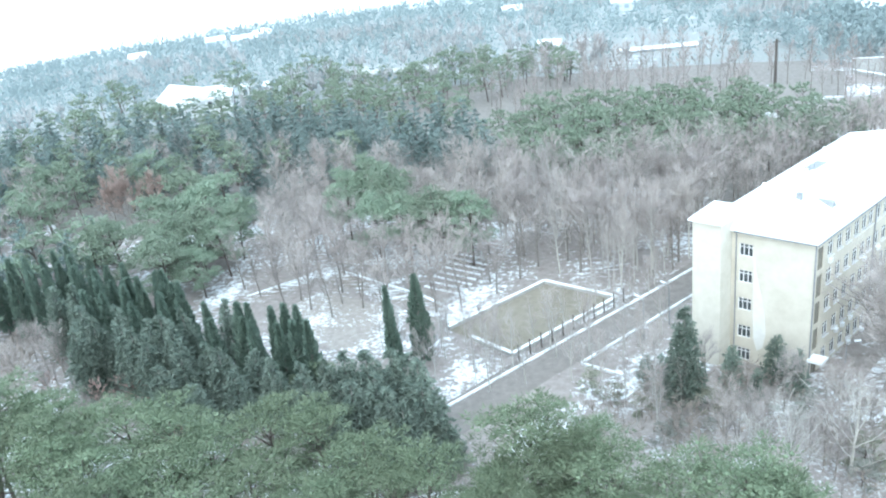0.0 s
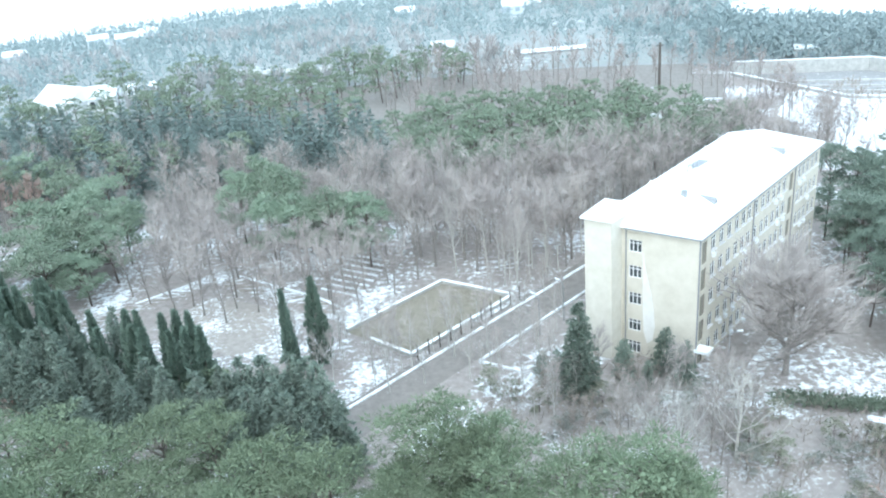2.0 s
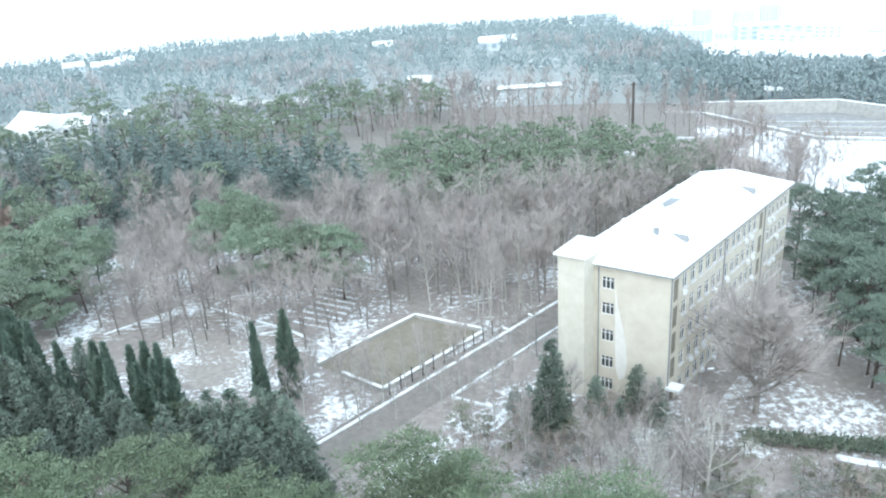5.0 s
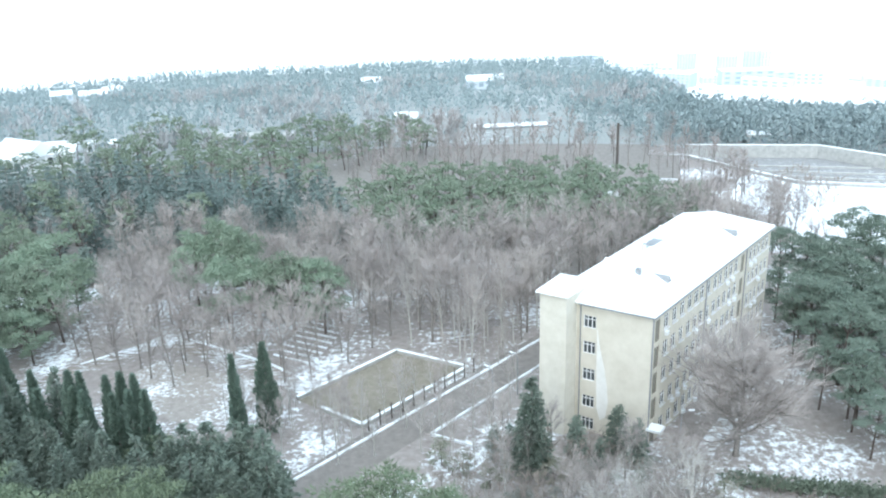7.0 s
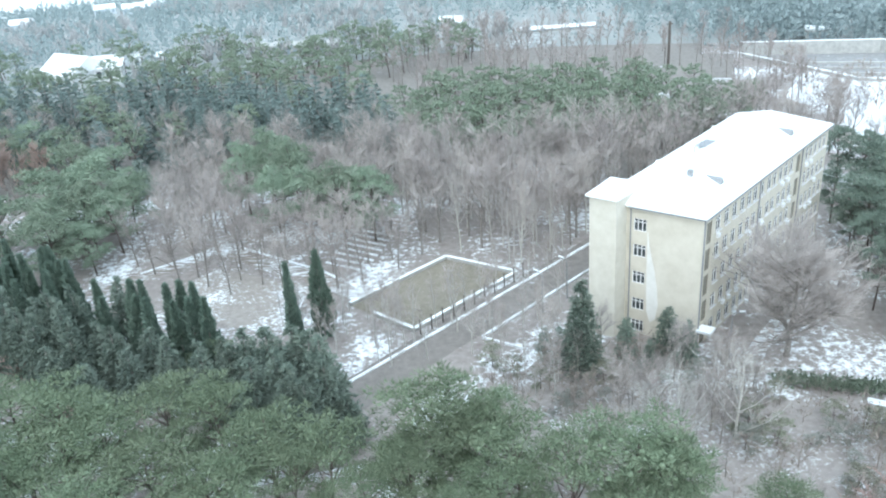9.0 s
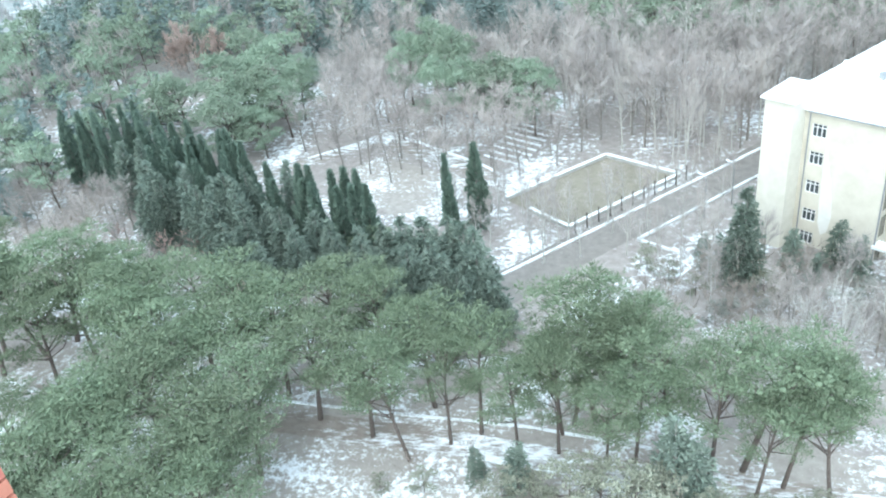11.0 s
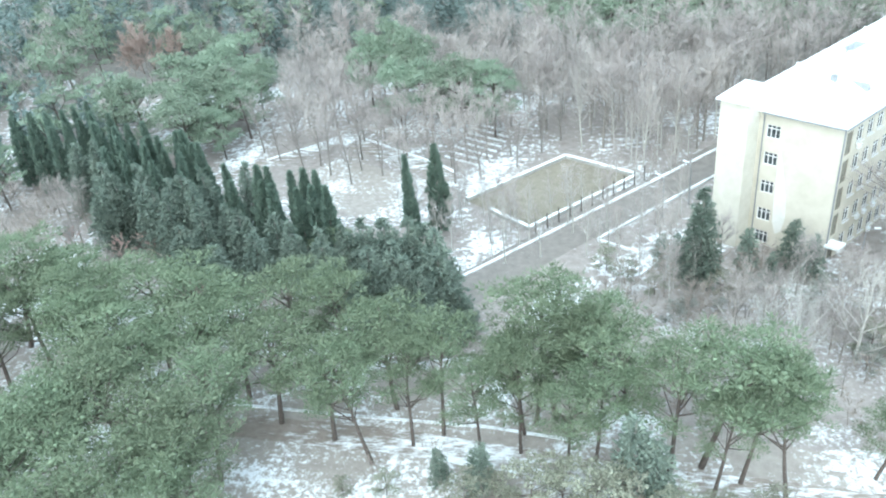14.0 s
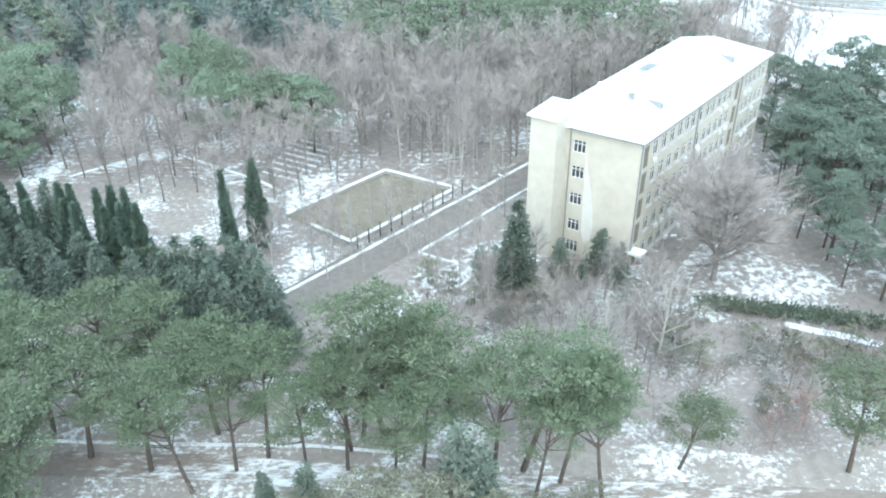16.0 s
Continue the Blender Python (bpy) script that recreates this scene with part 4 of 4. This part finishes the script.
HOUSE_POLY = [tuple((HB + hp(a, b, 0)).xy) for a, b in ((-4.5, -2), (LONG + 3, -2), (LONG + 3, WIDE + 3), (-4.5, WIDE + 3))]
COURT_POLY = [tuple(p.xy) for p in (FN, FR, FF, FL)]
ROAD_LINE = [(-30, 69.5), (-16, 85.0), (-6.6, 95.8), (10.2, 113.2), (30, 134.5), (60, 168)]
taken = []


def near_line(p, line, d):
    for a, b in zip(line, line[1:]):
        a, b, q = Vector(a), Vector(b), Vector(p)
        t = max(0, min(1, (q - a).dot(b - a) / (b - a).length_squared))
        if (a + (b - a) * t - q).length < d:
            return True
    return False


def scatter(poly, n, gap, rnd, lo=0.8, hi=1.15, keep=True):
    """Random standing places inside an outline, clear of house, court and lane."""
    xs, ys = [p[0] for p in poly], [p[1] for p in poly]
    out, tries = [], 0
    while len(out) < n and tries < n * 40:
        tries += 1
        p = (rnd.uniform(min(xs), max(xs)), rnd.uniform(min(ys), max(ys)))
        if not inside(p, poly) or clearing(*p) or inside(p, HOUSE_POLY) or inside(p, COURT_POLY) or near_line(p, ROAD_LINE, 3.8):
            continue
        if any((p[0] - q[0]) ** 2 + (p[1] - q[1]) ** 2 < gap * gap for q in taken[-400:]):
            continue
        taken.append(p)
        out.append((*p, rnd.uniform(lo, hi)))
    return out


# the wood of bare trees behind the sports ground and beside the lane
plant(grey + tall, scatter([(-6, 119), (14, 121), (30, 138), (20, 150), (-4, 145), (-22, 132)], 75, 2.5, rnd), rnd)
plant(grey + tall[:1], scatter([(-42, 108), (-22, 110), (-8, 120), (-20, 140), (-35, 146), (-56, 146), (-60, 122)], 62, 2.8, rnd, 0.7, 1.0), rnd)
plant(tall, scatter([(-22, 88), (-13, 94), (-10, 97), (-22, 105), (-30, 100)], 18, 1.7, rnd, 0.45, 0.65), rnd)
plant(tall, scatter([(-4, 88), (3, 100), (14, 112), (16, 106), (4, 90)], 11, 1.8, rnd, 0.4, 0.7), rnd)
plant(tall, [(-13.5, 89.0, 0.72), (-5.5, 96.5, 0.6), (-3.5, 91.0, 0.6), (0.5, 92.5, 0.5), (-1.2, 97.2, 0.65), (3.4, 97.8, 0.6), (-9.2, 90.4, 0.55)], rnd)
plant(tall, scatter([(4, 112), (12, 118), (24, 131), (14, 128), (-2, 119)], 20, 1.9, rnd, 0.75, 1.0), rnd)
plant(grey, scatter([(-80, 85), (-62, 82), (-55, 74), (-75, 78), (-95, 90), (-95, 105)], 18, 2.4, rnd, 0.45, 0.65), rnd)
plant(grey, scatter([(-112, 88), (-72, 84), (-66, 90), (-80, 101), (-112, 106)], 18, 2.6, rnd, 0.45, 0.7), rnd)
plant(shrub, scatter([(-112, 84), (-66, 82), (-62, 90), (-80, 101), (-112, 106)], 34, 1.6, rnd, 0.7, 1.2), rnd)
plant(grey, scatter([(-62, 140), (-30, 140), (-14, 152), (-20, 164), (-58, 165)], 30, 3.2, rnd, 0.75, 1.0), rnd)
plant(grey, scatter([(28, 134), (52, 150), (66, 140), (70, 165), (50, 178)], 20, 3, rnd, 0.8, 1.0), rnd)
thin = [bare_tree(180 + i, 12.5, "leafless tree", spread=0.38, limbs=10, dense=3, twig=1.8, sides=3, rise=1.7, sprays=4) for i in range(4)]
woods("bare_woods", thin, scatter([(-16, 138), (14, 136), (34, 140), (64, 168), (58, 176), (40, 156), (10, 150), (-14, 152)], 75, 2.8, rnd) + scatter([(-150, 120), (-95, 118), (-80, 150), (-60, 150), (-40, 168), (-120, 185)], 55, 4, rnd, 0.7, 0.95)
      + scatter([(-22, 200), (50, 194), (66, 178), (76, 205), (64, 238), (0, 262), (-30, 240)], 105, 4.0, rnd, 0.6, 0.9), rnd, "leafless grey-brown woodland with fine twigs")
# scrub in the yard before the building
YARD = [(-6, 78), (8, 92), (22, 86), (30, 80), (50, 72), (56, 60), (30, 58.5), (6, 62), (-4, 68)]
yard_edge = []
for (x0, y0), (x1, y1) in zip(YARD, YARD[1:] + YARD[:1]):
    for q in range(6):
        yard_edge.append((x0 + (x1 - x0) * q / 6 + rnd.uniform(-0.8, 0.8), y0 + (y1 - y0) * q / 6 + rnd.uniform(-0.8, 0.8), 0.014))
tagged(part("yard_ground", Soup().poly(yard_edge).mesh("yard_ground"), M_YARD, None), "trodden scrubby ground with thin snow", "ground", kind="structure")
frosty = [pine(82 + i, 3.0, "grey-green shrub dusted with snow", pads=8, tufts=6, blade=18, crown=0.95, wide=1.0, size=0.2, slim=0.4, under=3, name="frosted_shrub", mat=M_FROSTSCRUB, group="shrubs of the yard") for i in range(2)]
plant(frosty, scatter(YARD, 34, 1.6, rnd, 0.5, 1.0), rnd)
plant(grey, scatter([(11, 79), (22, 87), (30, 82), (29, 72), (14, 71)], 22, 1.6, rnd, 0.42, 0.62), rnd)
plant(tall, scatter([(-2, 84), (6, 92), (12, 88), (8, 78)], 9, 1.8, rnd, 0.4, 0.55), rnd)
plant(shrub, scatter(YARD, 100, 1.0, rnd, 0.6, 1.3), rnd)
plant(grey, scatter(YARD, 14, 2.5, rnd, 0.35, 0.6), rnd)
plant(shrub, scatter([(62, 190), (70, 214), (84, 200), (92, 186), (80, 172), (64, 174)], 26, 2.0, rnd, 1.0, 1.9), rnd)
plant(tall, [(-14.5 + 2.15 * q + rnd.uniform(-0.8, 0.8), 90.4 + 2.25 * q + rnd.uniform(-0.8, 0.8), rnd.uniform(0.45, 0.62)) for q in range(12)], rnd)
plant(shrub, scatter([(-25, 50), (0, 50), (15, 51), (16, 53), (-2, 54), (-20, 56)], 16, 1.2, rnd, 0.5, 0.9), rnd)
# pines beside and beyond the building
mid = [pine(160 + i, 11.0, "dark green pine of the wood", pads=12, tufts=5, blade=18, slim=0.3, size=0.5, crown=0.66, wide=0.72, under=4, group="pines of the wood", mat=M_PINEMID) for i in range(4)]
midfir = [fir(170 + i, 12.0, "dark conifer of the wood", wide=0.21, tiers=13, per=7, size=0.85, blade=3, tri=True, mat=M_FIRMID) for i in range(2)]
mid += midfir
dusk = [pine(164 + i, 11.0, "dark green pine beside the building", pads=14, tufts=6, blade=34, slim=0.19, size=0.42, crown=0.6, wide=0.6, under=5, group="pines of the wood", mat=M_PINEDARK) for i in range(3)]
plant(dusk, scatter([(46, 88), (54, 82), (105, 100), (98, 150), (66, 142), (52, 112)], 62, 3.4, rnd, 0.85, 1.1), rnd)
plant(dusk, scatter([(52, 70), (90, 84), (75, 95), (56, 88)], 8, 4.0, rnd, 0.8, 1.0), rnd)
plant(dusk, [(49.5, 86, 0.9), (53, 83, 1.0), (56.5, 87, 1.0), (60, 82.5, 1.0), (57, 78.5, 0.85), (50, 92, 0.9)], rnd)
plant_sized(dusk, [(58.8, 138.6, 11.0, 8.0), (60.0, 133.6, 12.0, 9.0), (61.2, 127.8, 12.0, 9.0), (62.6, 123.2, 12.0, 9.0), (63.7, 118.8, 12.0, 9.0), (52.3, 123.8, 10.0, 7.0), (52.4, 115.1, 12.0, 8.0), (54.9, 111.5, 12.0, 9.0), (56.3, 106.2, 12.0, 9.0), (48.2, 97.4, 10.0, 6.0), (50.8, 95.0, 11.0, 7.0), (51.0, 113.0, 9.0, 6.0), (62.2, 110.5, 12.0, 9.0)], rnd, 11.0, 7.6)
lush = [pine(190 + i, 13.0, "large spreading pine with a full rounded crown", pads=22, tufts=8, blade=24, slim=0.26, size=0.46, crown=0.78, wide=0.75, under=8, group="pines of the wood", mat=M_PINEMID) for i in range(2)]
plant_sized(lush, LUSH, rnd, 12.6, 9.6)
plant(mid, scatter([(-150, 95), (-95, 92), (-85, 118), (-70, 150), (-95, 165), (-150, 165)], 90, 4.2, rnd, 0.8, 1.15), rnd)
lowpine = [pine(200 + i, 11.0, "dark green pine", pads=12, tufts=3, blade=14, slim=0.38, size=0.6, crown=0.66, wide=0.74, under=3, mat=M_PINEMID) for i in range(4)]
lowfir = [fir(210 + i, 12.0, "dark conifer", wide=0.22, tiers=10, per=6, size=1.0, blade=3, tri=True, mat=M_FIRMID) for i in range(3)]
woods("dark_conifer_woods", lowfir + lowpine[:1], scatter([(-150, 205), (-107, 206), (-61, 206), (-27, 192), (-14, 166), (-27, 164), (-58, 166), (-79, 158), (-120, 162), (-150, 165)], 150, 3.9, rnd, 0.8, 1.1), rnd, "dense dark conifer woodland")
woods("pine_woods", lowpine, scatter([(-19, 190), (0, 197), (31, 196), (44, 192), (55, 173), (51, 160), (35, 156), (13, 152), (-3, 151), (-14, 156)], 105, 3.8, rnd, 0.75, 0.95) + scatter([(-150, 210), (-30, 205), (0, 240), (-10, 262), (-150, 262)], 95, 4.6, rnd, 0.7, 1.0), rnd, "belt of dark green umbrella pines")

drop(dusk + lowpine + lowfir + lush + frosty + [bigfir, pink] + pines + cyps + firs + youngs + scrub + [silver, bushy, broad, rusty] + grey + tall + ghost + shrub + mid + thin)

# hedge
nr = np.random.default_rng(9)
root = thing("hedge", (31.2, 82.2, 0), "long clipped evergreen hedge with dusted top", "hedge")
d = np.array((20.0, -4.9, 0))
k = nr.uniform(0, 1, (2600, 1))
cs = k * d + nr.normal(0, 1, (2600, 3)) * (0.45, 0.5, 0.36) + (0, 0, 0.95)
v, f = blades(nr, cs, np.tile((0, 0, 1.0), (2600, 1)), 0.3, 0.1, 7, 0.7, True)
part("foliage", mesh_of("foliage", v, f), M_HEDGE, root)

# far woods, as one sheet of conifers down to the edge of the plain
def far_woods():
    nr, rr = np.random.default_rng(21), random.Random(21)
    cs, axs, cn, an = [], [], [], []
    n = 0
    while n < 7600:
        az = rr.uniform(-50, 42)
        top = ridge_of(az)
        low = 235 if az < 12 else 180
        r = low + (top - low) * rr.random() ** 0.75
        x, y = r * math.sin(radians(az)), r * math.cos(radians(az))
        if r < 250 and az < 14:
            continue
        if x > 52 and y < 234 - 1.1 * max(0, x - 98) or (x > 30 and y < 215 and x < 98):
            continue
        if clearing(x, y):
            continue
        n += 1
        z, h = ground_z(x, y), rr.uniform(6.5, 11)
        if noise.noise((x * 0.012, y * 0.012, 8.0)) > 0.36:
            h *= 0.55
        near = r < 430
        for _ in range(26 if near else 12):
            k = rr.random()
            w = rr.uniform(0, 6.283)
            q = h * 0.33 * (1.05 - k) * rr.uniform(0.5, 1.1)
            (cn if near else cs).append((x + q * math.cos(w), y + q * math.sin(w), z + h * (0.12 + 0.85 * k)))
            (an if near else axs).append((0.5 * math.cos(w), 0.5 * math.sin(w), 0.8))
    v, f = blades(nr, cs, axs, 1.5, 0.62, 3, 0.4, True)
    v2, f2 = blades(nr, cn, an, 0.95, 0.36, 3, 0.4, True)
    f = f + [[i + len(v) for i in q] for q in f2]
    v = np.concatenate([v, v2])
    ob = part("far_woods", mesh_of("far_woods", v, f), M_FARHAZE, None)
    tagged(ob, "haze-pale conifer woods covering the slope", "woods", kind="stuff")


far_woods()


def far_bare_woods():
    nr, rr = np.random.default_rng(22), random.Random(22)
    cs, axs = [], []
    for _ in range(1300):
        az, r = rr.uniform(-45, 16), rr.uniform(240, 520)
        x, y = r * math.sin(radians(az)), r * math.cos(radians(az))
        if noise.noise((x * 0.014, y * 0.014, 2.0)) < 0.05 or clearing(x, y):
            continue
        z, h = ground_z(x, y), rr.uniform(7, 11)
        for _ in range(16):
            w, q, k = rr.uniform(0, 6.283), rr.uniform(0, h * 0.22), rr.uniform(0.25, 0.85)
            cs.append((x + q * math.cos(w), y + q * math.sin(w), z + h * k))
            axs.append((0.3 * math.cos(w), 0.3 * math.sin(w), 1.0))
    v, f = blades(nr, cs, axs, 2.4, 0.3, 4, 0.3, True)
    tagged(part("far_bare_woods", mesh_of("far_bare_woods", v, f), M_TWIGFAR, None), "grey leafless trees among the far conifers", "woods", kind="stuff")


far_bare_woods()


rnd = random.Random(44)
# ---- things beyond the wood ----------------------------------------------
def block_house(name, at, size, rz, label, wall, floors=2, cols=6, roof="gable", roofmat=None):
    lx, ly, lz = size
    root = thing(name, at, label, "building", rz=rz)
    part("wall", Soup().box((0, 0, -3), (lx, ly, lz)).mesh("wall"), wall, root)
    sp = Soup()
    if roof == "gable":
        g = ly * 0.3
        a = [(-.4, -.4, lz), (lx + .4, -.4, lz), (lx + .4, ly / 2, lz + g), (-.4, ly / 2, lz + g), (-.4, ly + .4, lz), (lx + .4, ly + .4, lz)]
        for q in ((0, 1, 2, 3), (3, 2, 5, 4), (0, 3, 4), (1, 5, 2), (0, 4, 5, 1)):
            sp.poly([a[i] for i in q])
    else:
        sp.box((-.2, -.2, lz), (lx + .2, ly + .2, lz + 0.5))
    part("roof", sp.mesh("roof"), roofmat or M_ROOF, root, "snow-covered roof")
    pane = Soup().box((0, -0.08, 0), (lx / cols * 0.5, 0.06, lz / floors * 0.5)).mesh("window")
    for i in range(cols):
        for k in range(floors):
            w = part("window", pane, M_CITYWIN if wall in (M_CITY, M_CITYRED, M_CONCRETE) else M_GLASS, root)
            w.location = (lx * (i + 0.25) / cols, 0, lz * (k + 0.3) / floors)
    return root


block_house("villa", (-128.5, 240, 0), (14, 14, 4.2), -28, "white house with a broad snow-covered roof among trees", M_WHITE, 1, 4)
block_house("villa", (-115, 240, 0), (10.5, 9, 4.4), 6, "white low wing with a snowy roof among trees", M_WHITE, 1, 4)
block_house("white_hut", (-107, 256, 0), (2.4, 3.0, 3.4), 10, "narrow white hut between dark trees", M_WHITE, 1, 1)
block_house("white_hut", (-100, 257, 0), (2.2, 3.0, 3.2), 40, "narrow white hut between dark trees", M_WHITE, 1, 1)
block_house("long_shed", (-72, 261, 0), (27, 6, 3.0), -9, "long pale concrete shed with a flat roof", M_CONCRETE, 1, 12, "flat", M_CONCRETE)
block_house("small_house", (-14.5, 284, 0), (7, 5, 2.6), -10, "small house with a snow-covered roof", M_WHITE, 1, 3)
block_house("long_hall", (11.5, 272, 0), (23, 2.6, 0.9), 2, "long low hall under a snow-covered roof", M_CONCRETE, 1, 8)
block_house("pump_house", (87.5, 239, 0), (6, 4, 3.2), -14, "small flat-roofed pump house beside the basin", M_CONCRETE, 1, 2, "flat")
block_house("garden_hut", (37, 184, 0), (3.5, 3.0, 3.0), 30, "small white hut among the bare trees", M_WHITE, 1, 2)

for az, r in HAMLET:
    x, y = r * math.sin(radians(az)), r * math.cos(radians(az))
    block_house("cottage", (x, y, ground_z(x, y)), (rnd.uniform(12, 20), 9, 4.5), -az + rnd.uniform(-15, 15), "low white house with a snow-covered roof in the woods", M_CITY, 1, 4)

# utility pole
root = thing("utility_pole", (46.4, 219, 0), "tall dark utility pole above the trees", "pole")
part("shaft", Soup().tube([(0, 0, 0), (0, 0, 12.3)], [0.4, 0.3], 8).mesh("shaft"), M_DARKWOOD, root)
part("crossarm", Soup().box((-0.8, -0.1, 11.5), (0.8, 0.1, 11.75)).mesh("crossarm"), M_DARKWOOD, root)

# walled basin on the snow field
RC = [Vector(p) for p in ((67.0, 229, 0), (101, 223.4, 0), (136, 184, 0), (86.5, 199.5, 0))]
floor_me = Soup().poly([(*p.xy, 0.06) for p in RC]).mesh("basin_floor")
tagged(part("basin_floor", floor_me, M_BASIN, None), "dark wet floor of the walled basin", "basin", kind="structure")
for i, h in ((0, 3.5), (1, 3.5), (2, 0.8), (3, 0.8)):
    low_wall(RC[i], RC[(i + 1) % 4], h, 0.8, "pale concrete wall of the basin capped with snow")
for i in range(3):
    a = RC[0].lerp(RC[3], 0.35 + 0.2 * i) + Vector((4, -1, 0))
    b = RC[1].lerp(RC[2], 0.35 + 0.2 * i) - Vector((4, -1, 0))
    strip("basin_divider", [tuple(a.xy), tuple(b.xy)], 0.7, 0.45, M_CONCRETE, "low concrete divider in the basin", "divider", thick=1)

# the town on the plain
rnd = random.Random(33)


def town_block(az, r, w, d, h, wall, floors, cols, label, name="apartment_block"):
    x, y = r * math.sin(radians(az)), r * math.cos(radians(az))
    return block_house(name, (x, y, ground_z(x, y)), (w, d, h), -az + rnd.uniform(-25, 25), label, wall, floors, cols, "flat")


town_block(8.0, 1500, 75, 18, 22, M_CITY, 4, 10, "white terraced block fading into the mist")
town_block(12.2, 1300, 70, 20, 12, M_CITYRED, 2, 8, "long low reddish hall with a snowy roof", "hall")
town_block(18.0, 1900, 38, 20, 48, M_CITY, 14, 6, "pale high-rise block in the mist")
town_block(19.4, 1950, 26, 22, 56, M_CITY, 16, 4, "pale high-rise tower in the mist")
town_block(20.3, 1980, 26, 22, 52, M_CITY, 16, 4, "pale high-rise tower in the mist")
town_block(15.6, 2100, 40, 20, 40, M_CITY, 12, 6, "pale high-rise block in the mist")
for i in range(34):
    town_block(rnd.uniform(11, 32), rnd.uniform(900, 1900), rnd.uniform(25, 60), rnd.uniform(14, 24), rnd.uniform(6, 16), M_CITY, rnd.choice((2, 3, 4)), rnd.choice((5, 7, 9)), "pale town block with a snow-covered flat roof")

# street lamps along the lane
lamp = thing("street_lamp", (0, 0, -500), "thin street lamp with a snow-topped head", "lamp", "street lamps")
part("pole", Soup().tube([(0, 0, 0), (0, 0, 5.6), (0.25, 0, 5.9), (1.0, 0, 6.0)], [0.08, 0.06, 0.05, 0.04], 6).mesh("pole"), M_METAL, lamp)
part("head", Soup().box((0.8, -0.14, 5.93), (1.5, 0.14, 6.06)).mesh("head"), M_METAL, lamp)
part("snow_cap", Soup().box((0.8, -0.14, 6.06), (1.5, 0.14, 6.16)).mesh("snow_cap"), M_ROOF, lamp, "snow on the lamp head")
for x, y, rz in ((6.0, 100.4, 130), (9.6, 104.0, 130), (27.6, 88.5, 0)):
    copy_thing(lamp, pose(x, y, 0, 0, 0, rz))
drop([lamp])

# marker post beside the path under the plane tree
root = thing("marker_post", (30.9, 88.7, 0), "white rounded post with a cap of snow", "post")
part("shaft", Soup().tube([(0, 0, 0), (0, 0, 1.0), (0, 0, 1.7)], [0.12, 0.24, 0.2], 8).mesh("shaft", True), M_WHITE, root)
part("snow_cap", Soup().tube([(0, 0, 1.7), (0, 0, 1.85), (0, 0, 1.95)], [0.22, 0.2, 0.06], 8).mesh("snow_cap", True), M_ROOF, root, "rounded cap of snow")

# brick side wall of the tall building from which one looks out
WE = Vector((-2.245, 1.52, 0))
wall_root = thing("brick_wall", WE, "red facing brick side wall with pale mortar joints", "wall", kind="structure", rz=math.degrees(math.atan2(-2.25, -0.7)))
part("mortar", Soup().box((0.012, -0.36, 56.3), (2.4, -0.012, 58.9)).mesh("mortar"), M_CONCRETE, wall_root, "pale mortar")
part("lower_wall", Soup().box((0, -0.36, 0), (2.4, 0, 56.3)).mesh("lower_wall"), M_BRICK, wall_root)
part("upper_wall", Soup().box((0, -0.36, 58.9), (2.4, 0, 63)).mesh("upper_wall"), M_BRICK, wall_root)
long_brick = Soup().box((0, 0, 0), (0.24, 0.1, 0.065)).mesh("brick")
long_brick.materials.append(M_BRICK)
for row in range(-9, 24):
    z = 57.0 + row * 0.077
    x = 0.0 if row % 2 else -0.125
    while x < 2.0:
        b = new("brick", long_brick)
        b.parent = wall_root
        b.location = (max(x, 0.0), -0.1 + 0.003 * ((row * 7 + int(x * 40)) % 3), z)
        if x < 0:
            b.scale = (0.5, 1, 1)
        x += 0.25
